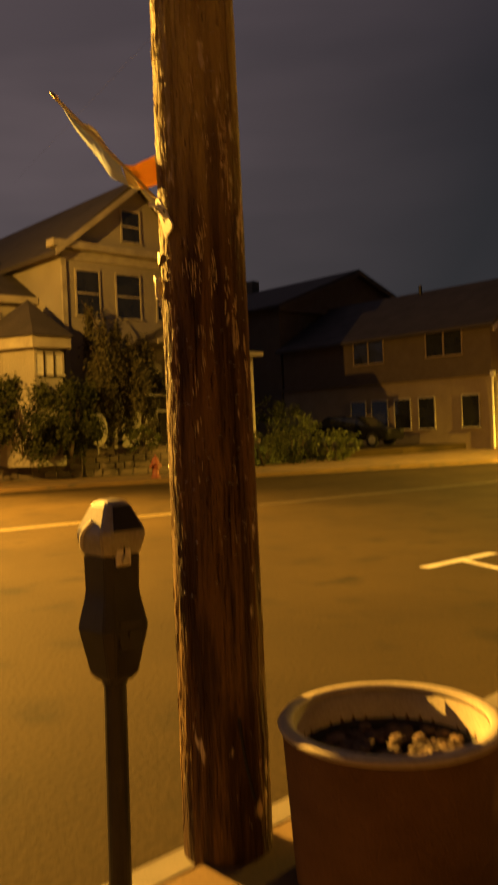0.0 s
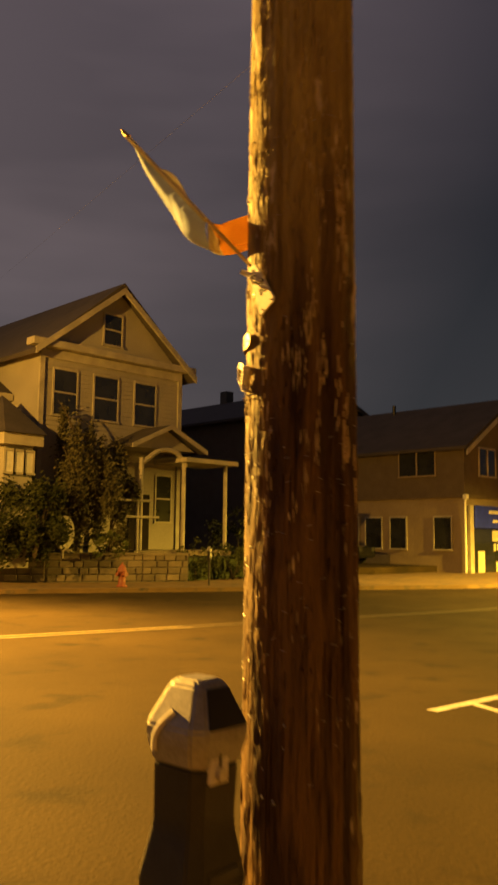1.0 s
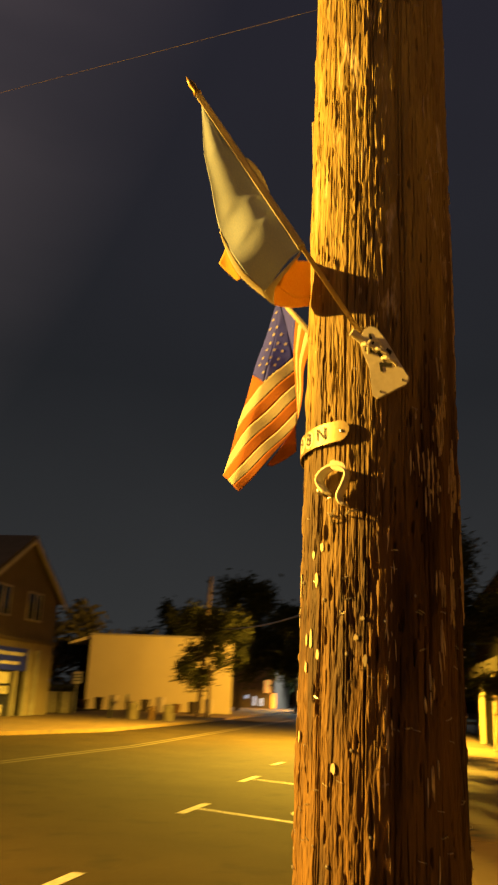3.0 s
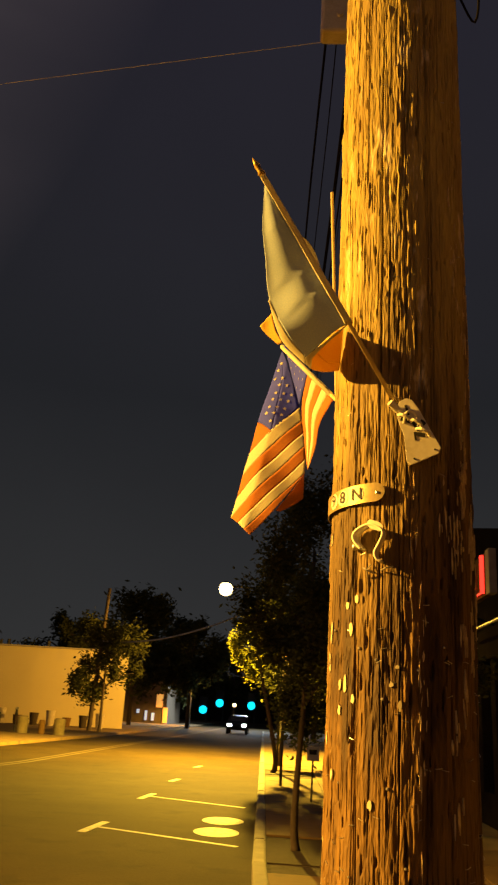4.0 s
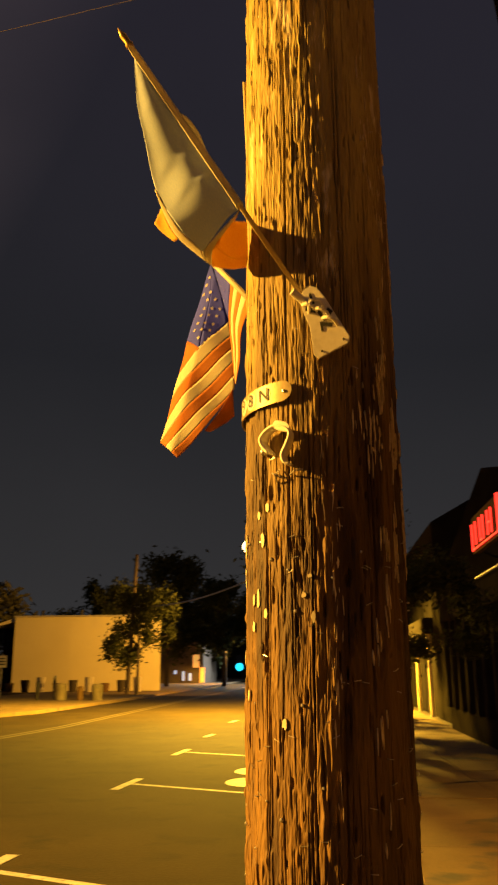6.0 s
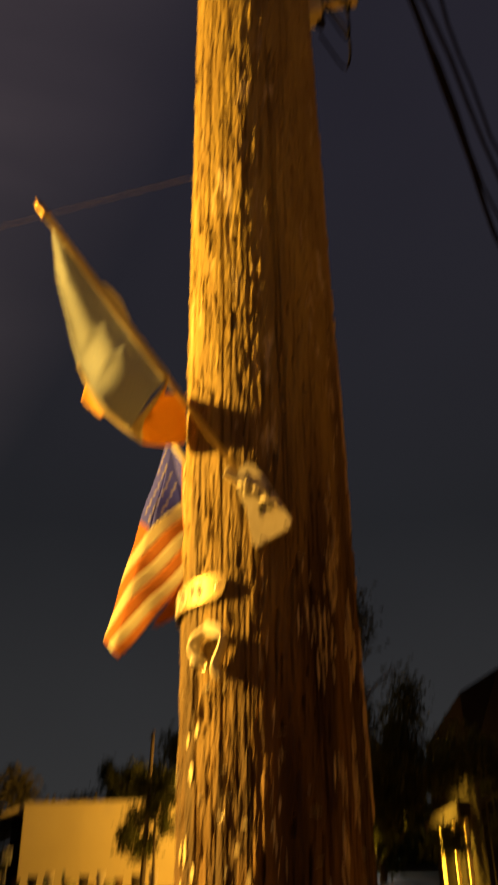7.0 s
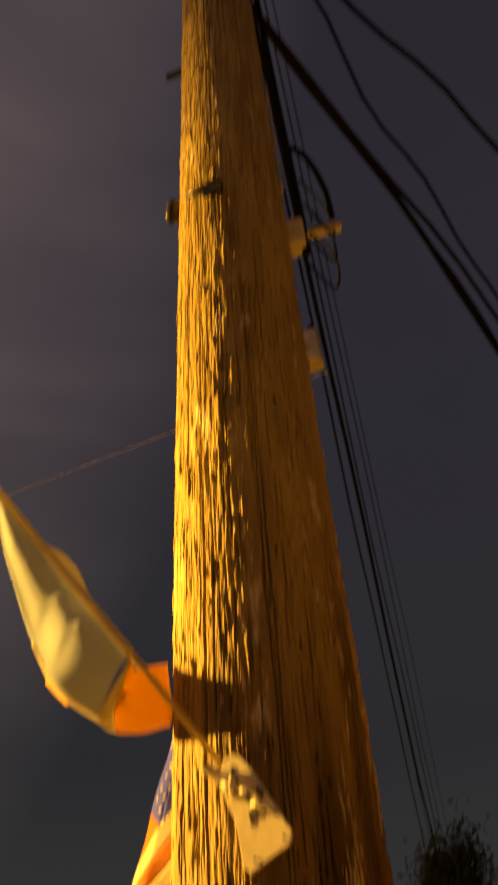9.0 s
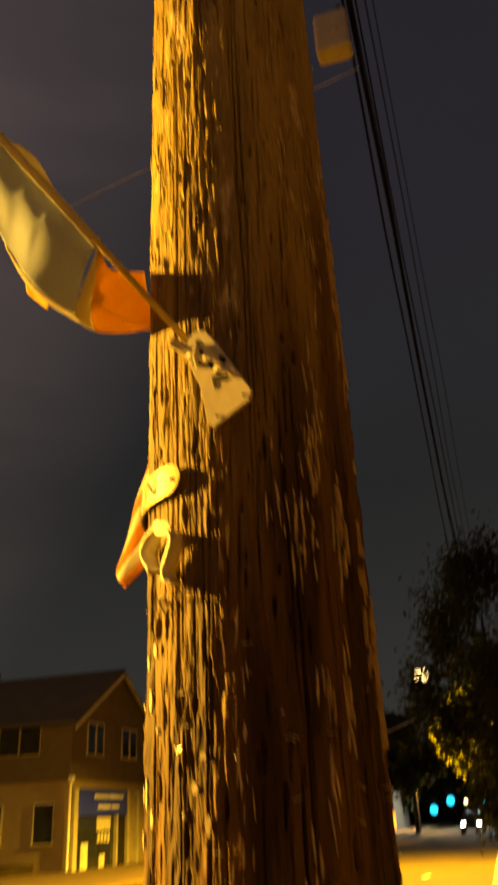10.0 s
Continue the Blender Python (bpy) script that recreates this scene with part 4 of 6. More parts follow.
for r in range(9):
    for c in range(5):
        x, z = 0.398 + 0.0195 * c + (0.0098 if r % 2 else 0) + 0.004 * (8 - r) * 0.6, 2.392 + 0.0205 * r - 0.004 * c
        t = (2.583 - z) / (2.583 - 2.40)
        left, right = 0.456 - 0.054 * t + 0.008, min(0.456 + 0.060 * t, 0.505) - 0.008
        floor_z = 2.400 - (x - 0.402) * 1.0 if x < 0.44 else 2.362 + (x - 0.44) * 0.955
        if not left < x < right or z < floor_z + 0.009:
            continue
        ring = []
        for s in range(10):
            a, rr = math.pi * s / 5, 0.0052 if s % 2 == 0 else 0.0022
            p = bent((x + rr * math.sin(a), z + rr * math.cos(a)))
            ring.append(bm.verts.new(p + Vector((-0.0004, -0.0016, 0))))
        bm.faces.new(ring)
top_, low_, inner = pushed(0.15, (0.462, 0.830, 2.573)), pushed(0.065, (0.523, 0.785, 2.478)), pushed(0.09, (0.507, 0.870, 2.426))
cloth_part("canton_fold", sheet([top_, top_.lerp(low_, 0.5), low_], [top_, top_.lerp(inner, 0.55), inner], 16, 6, (-0.002, -0.003, 0)), BLUE, canton, "lit fold of the navy canton")
for u, v in ((0.30, 0.5), (0.45, 0.32), (0.47, 0.72), (0.62, 0.25), (0.63, 0.60), (0.78, 0.18), (0.79, 0.48), (0.80, 0.80), (0.93, 0.30), (0.94, 0.62)):
    p = top_.lerp(low_, u).lerp(top_.lerp(inner, u), v)
    e = (low_ - inner).normalized()
    ring = [bm.verts.new(p + Vector((-0.003, -0.0045, 0)) + (e * math.sin(math.pi * s / 5) + Vector((0, 0, 1)) * math.cos(math.pi * s / 5)) * (0.0050 if s % 2 == 0 else 0.0021)) for s in range(10)]
    bm.faces.new(ring)
tagged(part("stars", bm, WHITE, canton, "small white printed stars"), kind="stuff")
flap = sheet([low_, pushed(0.08, (0.512, 0.835, 2.415)), pushed(0.06, (0.521, 0.842, 2.330)), pushed(0.04, (0.531, 0.836, 2.253))], [pushed(-0.03, (0.583, 0.740, 2.390)), pushed(0.0, (0.556, 0.775, 2.345)), pushed(0.02, (0.548, 0.802, 2.295)), pushed(0.04, (0.533, 0.833, 2.250))], 24, 15, (0.0, -0.008, 0.004), 0.0008)
for k in range(5):
    cloth_part("stripe", flap, RED if k % 2 == 0 else WHITE, stars, "red cloth stripe" if k % 2 == 0 else "white cloth stripe", 0, 24, k * 3, k * 3 + 3)


# ---- parking meter ----
def loft(bm, c, rows, chamfer=0.25):
    """Stacks eight-sided sections: (height, half width in x, half width in y)."""
    rings = []
    for z, hx, hy in rows:
        k = min(hx, hy) * chamfer
        o = [(hx - k, -hy), (hx, -hy + k), (hx, hy - k), (hx - k, hy), (-hx + k, hy), (-hx, hy - k), (-hx, -hy + k), (-hx + k, -hy)]
        rings.append([bm.verts.new((c[0] + x, c[1] + y, c[2] + z)) for x, y in o])
    for a, b in zip(rings, rings[1:]):
        for k in range(8):
            bm.faces.new((a[k], a[(k + 1) % 8], b[(k + 1) % 8], b[k]))
    bm.faces.new(rings[0][::-1])
    bm.faces.new(rings[-1])
    bmesh.ops.recalc_face_normals(bm, faces=bm.faces)
    return bm


def parking_meter():
    m = thing("parking_meter", (0, 0, 0), "black parking meter with scuffed grey head on a round post", "parking meter", "parking meters")
    part("post", lathe(bmesh.new(), (0, 0, 0), [(0.055, 0.0), (0.055, 0.012), (0.031, 0.02), (0.030, 0.73), (0.034, 0.735), (0.034, 0.76)], 20), DARK_IRON, m, smooth=False)
    low = loft(bmesh.new(), (0, 0, 0), [(0.745, 0.036, 0.036), (0.762, 0.052, 0.050), (0.885, 0.076, 0.074), (0.965, 0.060, 0.058), (0.985, 0.058, 0.056), (1.075, 0.060, 0.058)], 0.3)
    bmesh.ops.bevel(low, geom=list(low.edges), offset=0.003, segments=2, affect="EDGES")
    part("vault", low, DARK_IRON, m, "black cast coin vault")
    top = loft(bmesh.new(), (0, 0, 0), [(1.077, 0.062, 0.060), (1.118, 0.073, 0.071), (1.140, 0.073, 0.071), (1.205, 0.042, 0.040), (1.216, 0.030, 0.028)], 0.3)
    bmesh.ops.bevel(top, geom=list(top.edges), offset=0.004, segments=2, affect="EDGES")
    head = part("dome", top, GREY_HEAD, m, "scuffed grey cast head")
    part("window", hull(bmesh.new(), [(0.0745 + o, y, 1.142) for y in (-0.046, 0.046) for o in (-0.002, 0.001)] + [(0.0455 + o, y, 1.203) for y in (-0.026, 0.026) for o in (-0.002, 0.002)]), BLACK, head, "dark sloping display window")
    part("arc_slot", T(curve([(-0.034, -0.069, 1.098), (-0.028, -0.073, 1.125), (-0.014, -0.069, 1.148), (0.004, -0.061, 1.166)], 10), 0.0055, 8), SIGN_W, head, "bright curved rim of a slot")
    part("coin_plate", B((0.060, -0.010, 1.085), (0.012, 0.046, 0.07), bevel=0.003), WHITE_METAL, m, "pale worn coin plate")
    part("coin_slot", B((0.0672, -0.010, 1.092), (0.002, 0.004, 0.026)), BLACK, m, "dark coin slot")
    part("turn_knob", T([(0.062, -0.010, 1.066), (0.076, -0.010, 1.066)], 0.011, 14), METAL, m, "round turning knob")
    part("vault_door", B((0.0725, 0.0, 0.875), (0.004, 0.070, 0.075), bevel=0.0015), DARK_IRON, m, "flat vault door")
    part("vault_lock", T([(0.072, 0.0, 0.875), (0.0785, 0.0, 0.875)], 0.010, 12), DARK_IRON, m, "round lock")
    return m


meter = parking_meter()
meter.matrix_basis = pose(0.960, 0.023, 0.15, -0.5, 1.1, 4)
copy_thing(meter, pose(-17.2, 16.8, 0.12))

# ---- litter bin ----
bx, by = 1.27, 0.80
litter_bin = thing("litter_bin", (bx, by, 0.15), "brown concrete litter bin with a pale rim, half full of rubbish", "litter bin")
part("drum", lathe(bmesh.new(), (bx, by, 0.15), [(0.245, 0.0), (0.252, 0.02), (0.262, 0.30), (0.274, 0.62), (0.274, 0.635), (0.247, 0.635), (0.244, 0.60), (0.232, 0.12), (0.0, 0.12)], 48), BIN, litter_bin, smooth=True)
part("rim", lathe(bmesh.new(), (bx, by, 0.785), [(0.246, 0.0), (0.244, 0.014), (0.250, 0.026), (0.264, 0.030), (0.279, 0.025), (0.285, 0.012), (0.280, 0.0)], 56, True), RIM, litter_bin, "pale rounded rim", smooth=True)
part("liner", lathe(bmesh.new(), (bx, by, 0.30), [(0.222, 0.0), (0.236, 0.36), (0.238, 0.372), (0.232, 0.340), (0.218, 0.005), (0.0, 0.005)], 40), BLACK, litter_bin, "black bin liner", smooth=True)
part("inner_wall", lathe(bmesh.new(), (bx, by, 0.55), [(0.2415, 0.0), (0.2425, 0.236), (0.2455, 0.236), (0.2455, 0.0)], 40, True), RIM, litter_bin, "pale inner wall", smooth=True)
g = random.Random(8)
for k in range(130):
    a, r = g.uniform(0, 6.28), 0.205 * math.sqrt(g.random())
    bm = bmesh.new()
    s = g.uniform(0.012, 0.030)
    bmesh.ops.create_icosphere(bm, subdivisions=2, radius=s)
    for v in bm.verts:
        v.co *= g.uniform(0.6, 1.15)
        v.co.z *= 0.6
    bmesh.ops.translate(bm, vec=(bx + r * math.cos(a), by + r * math.sin(a), 0.65 + 0.03 * (1 - r / 0.205) + g.uniform(-0.01, 0.02)), verts=bm.verts)
    part("rubbish", bm, LITTER, litter_bin)

litter_bin.scale = (1.188, 1.188, 0.764)


# ---- trees and shrubs ----
def leaves(bm, c, radii, n, size, g, shell=0.35, droop=0.0, clumps=26):
    """Scatters n small folded leaves in clumps through an uneven ellipsoid."""
    cl = []
    for _ in range(clumps):
        d = Vector((g.gauss(0, 1), g.gauss(0, 1), g.gauss(0, 1))).normalized()
        cl.append((d * (shell + (1 - shell) * g.random() ** 0.5), g.uniform(0.16, 0.36)))
    for _ in range(n):
        d, w = g.choice(cl)
        p = d + Vector((g.gauss(0, w), g.gauss(0, w), g.gauss(0, w))) * 0.45
        p = Vector((c[0] + p.x * radii[0], c[1] + p.y * radii[1], c[2] + p.z * radii[2]))
        a, b = g.uniform(0, 6.28), g.uniform(-0.9, 0.9)
        u = Vector((math.cos(a) * math.cos(b), math.sin(a) * math.cos(b), math.sin(b) - droop)).normalized()
        w = u.cross(Vector((g.gauss(0, 1), g.gauss(0, 1), g.gauss(0, 1)))).normalized()
        s = size * g.uniform(0.6, 1.25)
        q = [bm.verts.new(p - u * s), bm.verts.new(p + w * s * 0.45), bm.verts.new(p + u * s), bm.verts.new(p - w * s * 0.45)]
        bm.faces.new(q)
    return bm


def tree(name, at, height, crown_c, radii, n, size, mat, label, trunk_r, seed, limbs=7, group=""):
    g = random.Random(seed)
    t = thing(name, at, label, "tree", group)
    x, y, z = at
    top = Vector((crown_c[0], crown_c[1], crown_c[2] + radii[2] * 0.5))
    bm = tube(bmesh.new(), curve([(x, y, z - 0.05), (x + g.uniform(-0.05, 0.05), y, z + height * 0.25), (x + (top.x - x) * 0.5, y + (top.y - y) * 0.5, z + (top.z - z) * 0.6), top], 12),
              [trunk_r * (1.25 if k == 0 else 1 - 0.065 * k) for k in range(13)], 12)
    for k in range(limbs):
        a = k * 2.4 + g.uniform(-0.3, 0.3)
        h0 = z + (crown_c[2] - radii[2] * 0.7 - z) + radii[2] * 0.9 * k / limbs
        s = min(1, max(0, (h0 - z) / (top.z - z)))
        b = Vector((x + (top.x - x) * s, y + (top.y - y) * s, h0))
        e = Vector((crown_c[0] + radii[0] * 0.8 * math.cos(a), crown_c[1] + radii[1] * 0.8 * math.sin(a), h0 + radii[2] * g.uniform(0.3, 0.7)))
        m = b.lerp(e, 0.5) + Vector((0, 0, radii[2] * 0.1))
        tube(bm, curve([b, m, e], 6), [trunk_r * 0.42 * (1 - k2 * 0.13) for k2 in range(7)], 7)
    part("trunk", bm, BARK, t, "ridged bark trunk with limbs", smooth=True)
    part("crown", leaves(bmesh.new(), crown_c, radii, n, size, g), mat, t, "crown of small leaves")
    return t


near_tree = tree("street_tree", (0.70, 10.05, 0.12), 2.0, (0.82, 10.1, 3.03), (1.00, 1.1, 1.66), 25000, 0.040, LEAF, "young street tree with a dark leafy crown in a pavement pit", 0.06, 21, group="street trees")
part("side_crown", leaves(bmesh.new(), (1.95, 10.1, 2.42), (1.05, 0.9, 0.70), 9000, 0.040, random.Random(26)), LEAF, near_tree, "low spreading side of the crown")
tree("street_tree", (0.20, 24.0, 0.12), 2.0, (-0.62, 24.1, 3.78), (0.56, 0.85, 1.05), 3600, 0.060, LEAF_LIT, "street tree with yellow-green leaves coloured as if lamp-lit", 0.09, 22, group="street trees")
tree("street_tree", (0.40, 27.5, 0.12), 2.2, (0.75, 27.6, 4.5), (1.5, 1.6, 2.4), 9000, 0.080, LEAF, "street tree with a dark leafy crown", 0.09, 25, group="street trees")
tree("street_tree", (0.3, 38.0, 0.12), 2.4, (0.6, 38.0, 4.6), (2.2, 2.2, 2.6), 3600, 0.12, LEAF, "street tree with a dark leafy crown", 0.12, 23, group="street trees")
tree("street_tree", (-11.0, 52.0, 0.12), 2.2, (-11.0, 52.0, 4.6), (2.3, 2.3, 2.7), 7000, 0.15, LEAF, "small dark street tree in front of a cream wall", 0.14, 24, group="street trees")
for k, (x, y, z, r, h) in enumerate(((-13.6, 76, 7.6, 3.3, 5.0), (-18.6, 77, 6.2, 3.0, 3.6), (-9.0, 82, 6.6, 3.6, 4.2), (-22.0, 84, 6.0, 4.0, 4.0), (-0.5, 114, 5.5, 3.4, 3.6), (3.5, 88, 6.0, 3.6, 4.4), (-13.5, 100, 6.5, 4.0, 4.6), (-7.5, 128, 6.0, 5.5, 4.5), (2.5, 60, 5.2, 3.0, 3.6), (-12.5, 140, 8.0, 6.0, 7.0), (-2.0, 146, 7.0, 6.5, 6.0), (-20.0, 130, 7.5, 6.0, 6.5), (7.0, 140, 7.0, 6.0, 6.0))):
    tree("background_tree", (x, y, 0.0), 3.0, (x, y, z), (r, r, h), 7500, 0.27, LEAF, "large dark tree beyond the junction", 0.28, 40 + k, 5, "background trees")
for k, (x, y, r, h) in enumerate(((-34, 60, 6, 6), (-42, 52, 7, 6.5), (-46, 24, 6, 7.2), (-52, 8, 7, 6.5), (-30, 72, 6, 5.0), (-23.2, 50, 2.2, 3.2))):
    tree("background_tree", (x, y, 0.0), 3.0, (x, y, h), (r, r, h * 0.75), 2600, 0.42, LEAF_D, "dark tree behind the buildings", 0.3, 60 + k, 5, "background trees")
for a, b in PITS:
    structure(part("tree_pit", prism(bmesh.new(), [(kerb_x(a) + 0.165, a), (1.39, a), (1.39, b), (kerb_x(b) + 0.165, b)], 0.10, 0.142), SOIL), "bare dark soil in a pavement tree pit")


def shrub(at, radii, n, size, mat, label, seed, droop=0.0, group="shrubs"):
    g = random.Random(seed)
    t = thing("shrub", at, label, "shrub", group)
    bm = bmesh.new()
    for _ in range(5):
        a = g.uniform(0, 6.28)
        tube(bm, [at, (at[0] + radii[0] * 0.5 * math.cos(a), at[1] + radii[1] * 0.5 * math.sin(a), at[2] + radii[2] * 1.2)], [0.03, 0.012], 6)
    part("stems", bm, BARK, t)
    part("foliage", leaves(bmesh.new(), (at[0], at[1], at[2] + radii[2]), radii, n, size, g, 0.45, droop, 34), mat, t)
    return t


# ---- street lamp, signals, distant lights ----
lamp = thing("street_lamp", (0.35, 31.6, 0.15), "street lamp with a glowing sodium head on a steel arm", "street lamp", "street lamps")
part("post", T([(0.35, 31.6, 0.1), (0.35, 31.6, 5.9)], [0.09, 0.06], 14), DARK_IRON, lamp)
part("arm", T(curve([(0.35, 31.6, 5.85), (-0.2, 31.5, 6.25), (-1.2, 31.3, 6.42), (-1.9, 31.13, 6.42)], 12), 0.035, 10), DARK_IRON, lamp)
part("hood", lathe(bmesh.new(), (-2.05, 31.1, 6.50), [(0.14, 0.0), (0.14, 0.03), (0.08, 0.09), (0.0, 0.10)], 20), DARK_IRON, lamp, smooth=True)
bm = bmesh.new()
# globe sized up so that its shape takes in the lamp's halo
bmesh.ops.create_uvsphere(bm, u_segments=18, v_segments=10, radius=0.27, matrix=Matrix.Translation((-2.05, 31.1, 6.29)))
globe = part("globe", bm, LAMP_GLOW, lamp, "glowing lamp globe", smooth=True)
globe.visible_shadow = False
for x, y, z, s in ((-9.7, 90, 4.26, 0.22), (-5.1, 92, 2.5, 0.2)):
    t = thing("street_lamp", (x, y, 0), "distant glowing street lamp on a thin post", "street lamp", "street lamps")
    part("post", T([(x, y + 0.1, 0), (x, y + 0.1, z)], 0.07, 8), DARK_IRON, t)
    bm = bmesh.new()
    bmesh.ops.create_uvsphere(bm, u_segments=12, v_segments=8, radius=s, matrix=Matrix.Translation((x, y, z)))
    part("globe", bm, LAMP_GLOW, t, "glowing lamp globe", smooth=True)
for x, z in ((-11.2, 1.9), (-8.9, 2.9), (-4.4, 2.8)):
    t = thing("traffic_signal", (x, 120, 0), "distant traffic signal showing green on a pole", "traffic signal", "traffic signals")
    part("post", T([(x + 0.5, 120.2, 0), (x + 0.5, 120.2, z + 1.4)], 0.08, 8), DARK_IRON, t)
    part("housing", B((x, 120.1, z + 0.5), (1.1, 0.3, 2.4), bevel=0.05), DARK_IRON, t)
    # disc far wider than a lens, shaped to include the glow around it
    part("lens", T([(x, 119.95, z), (x, 119.80, z)], 0.55, 20), GREEN_LIGHT, t, "lit blue-green lens")


# ---- cars ----
def car(at, turn, label, lit=False):
    c = thing("car", (0, 0, 0), label, "car")
    side = [(-2.2, 0.32), (2.15, 0.32), (2.2, 0.62), (2.1, 0.82), (1.15, 0.98), (0.55, 1.48), (-1.35, 1.55), (-2.05, 1.0), (-2.22, 0.75)]
    bm = bmesh.new()
    a = [bm.verts.new((x, -0.86 + (0.16 if z > 1.1 else 0), z)) for x, z in side]
    b = [bm.verts.new((x, 0.86 - (0.16 if z > 1.1 else 0), z)) for x, z in side]
    bm.faces.new(a)
    bm.faces.new(b[::-1])
    for k in range(len(side)):
        bm.faces.new((a[k], b[k], b[(k + 1) % len(side)], a[(k + 1) % len(side)]))
    bmesh.ops.recalc_face_normals(bm, faces=bm.faces)
    bmesh.ops.bevel(bm, geom=list(bm.edges), offset=0.06, segments=2, affect="EDGES")
    body = part("body", bm, CAR, c, "", smooth=False)
    for s in (-1, 1):
        part("side_window", hull(bmesh.new(), [(x, s * (yy + o), z) for x, z, yy in ((0.95, 1.04, 0.865), (0.48, 1.40, 0.74), (-1.25, 1.46, 0.74), (-1.75, 1.04, 0.865)) for o in (-0.02, 0.008)]), GLASS, body, "dark side window")
        for x in (1.35, -1.35):
            w = part("wheel", T([(x, s * 0.70, 0.33), (x, s * 0.88, 0.33)], 0.33, 22), TYRE, c, "black tyre")
            part("rim", T([(x, s * 0.86, 0.33), (x, s * 0.895, 0.33)], 0.20, 16), ALLOY, w, "silver wheel rim")
        part("headlight", B((2.14, s * 0.62, 0.72), (0.10, 0.34, 0.22), bevel=0.03), HEAD_GLOW if lit else GLASS, c, "glowing head lamp" if lit else "clear head lamp")
        part("tail_light", B((-2.17, s * 0.66, 0.86), (0.08, 0.22, 0.16), bevel=0.02), HYDRANT, c, "red tail lamp")
    part("windscreen", hull(bmesh.new(), [(1.17, -0.62, 1.02), (1.17, 0.62, 1.02), (0.60, 0.58, 1.45), (0.60, -0.58, 1.45), (1.10, 0.0, 0.98)]), GLASS, body, "dark windscreen")
    c.matrix_basis = pose(*at, 0, 0, turn)
    return c


car((-23.3, 30.2, 0.42), 8, "dark parked car with silver wheels beside the shop")
car((-3.6, 74.0, 0.0), -90, "distant car with glowing head lamps", True)


# ---- building helpers ----
def window(parent, plane, at, across, z0, z1, trim=TRIM, mull=True, glass=GLASS, out=1):
    """A framed window. plane 'x': the wall faces +x and across is (y0, y1); plane 'y': the wall faces -y and across is (x0, x1)."""
    a0, a1 = across
    w = 0.065

    def bx_(u0, u1, v0, v1, d0, d1):
        if plane == "x":
            return B((at + (d0 + d1) / 2, (u0 + u1) / 2, (v0 + v1) / 2), (d1 - d0, u1 - u0, v1 - v0))
        return B(((u0 + u1) / 2, at - (d0 + d1) / 2, (v0 + v1) / 2), (u1 - u0, d1 - d0, v1 - v0))

    win = part("window", bx_(a0, a1, z0, z1, -0.05, 0.034), glass, parent, "glazed window")
    for nm, u0, u1, v0, v1, d in (("frame", a0 - w, a0, z0 - w, z1 + w, 0.06), ("frame", a1, a1 + w, z0 - w, z1 + w, 0.06), ("head", a0, a1, z1, z1 + w * 1.3, 0.07), ("sill", a0 - w * 1.4, a1 + w * 1.4, z0 - w * 1.1, z0 - 0.002, 0.09)):
        part(nm, bx_(u0, u1, v0, v1, 0.004, d), trim, win, "painted wooden frame")
    if mull:
        mz = (z0 + z1) / 2
        part("rail", bx_(a0, a1, mz - 0.03, mz + 0.03, 0.035, 0.055), trim, win, "meeting rail")
    return win


def gable_solid(x0, x1, y0, y1, z0, eave, apex, apex_y):
    """A block whose gable ends face along x."""
    return hull(bmesh.new(), [(x, y, z) for x in (x0, x1) for y, z in ((y0, z0), (y1, z0), (y0, eave), (y1, eave), (apex_y, apex))])


def roof_slabs(parent, x0, x1, y0, y1, eave, apex, apex_y, over, mat, thick=0.16):
    for ya in (y0, y1):
        s = 1 if ya > apex_y else -1
        f = (abs(ya - apex_y) + over) / abs(ya - apex_y)
        ye, ze = apex_y + (ya - apex_y) * f, apex - (apex - eave) * f
        pts = []
        for x in (x0 - over, x1 + over):
            pts += [(x, apex_y, apex + 0.03), (x, apex_y, apex + 0.03 + thick), (x, ye, ze + 0.03), (x, ye, ze + 0.03 + thick)]
        part("roof", hull(bmesh.new(), pts), mat, parent, "dark shingled roof slope")


# ---- gabled house across the street ----
house = thing("house", (-26, 16.4, 0.9), "pale two-storey house with a gabled front, bay and porch", "house")
part("wall", gable_solid(-33, -22, 13.3, 19.5, 0.5, 8.0, 10.65, 16.4), SIDING, house, "pale lapped siding")
for k in range(44):
    z = 1.2 + k * 0.16
    part("siding_board", hull(bmesh.new(), [(-21.998, y, z) for y in (13.3, 19.5)] + [(-21.998, y, z + 0.155) for y in (13.3, 19.5)] + [(-21.975, y, z) for y in (13.3, 19.5)]), SIDING, house)
roof_slabs(house, -33, -22, 13.3, 19.5, 8.0, 10.65, 16.4, 0.45, ROOF)
part("cornice", B((-21.85, 16.4, 8.1), (0.5, 7.2, 0.26), bevel=0.03), TRIM, house, "cream cornice under the gable")
for s in (-1, 1):
    part("rake_board", hull(bmesh.new(), [(x, 16.4 + s * yy, zz) for x in (-21.58, -21.50) for yy, zz in ((0.0, 10.66), (0.0, 10.42), (3.55, 7.62), (3.55, 7.86))]), TRIM, house, "cream rake board")
    part("corner_board", B((-21.96, 16.4 + s * 3.05, 4.5), (0.10, 0.18, 7.0)), TRIM, house, "cream corner board")
part("frieze", B((-21.95, 16.4, 7.80), (0.10, 6.2, 0.30)), TRIM, house, "cream frieze board")
window(house, "x", -22.0, (15.85, 16.6), 8.55, 9.65)
for a in ((13.85, 14.75), (15.5, 16.5), (17.3, 18.25)):
    window(house, "x", -22.0, a, 5.75, 7.3)
for a in ((14.1, 15.1), (18.4, 19.1)):
    window(house, "x", -22.0, a, 2.2, 3.9)
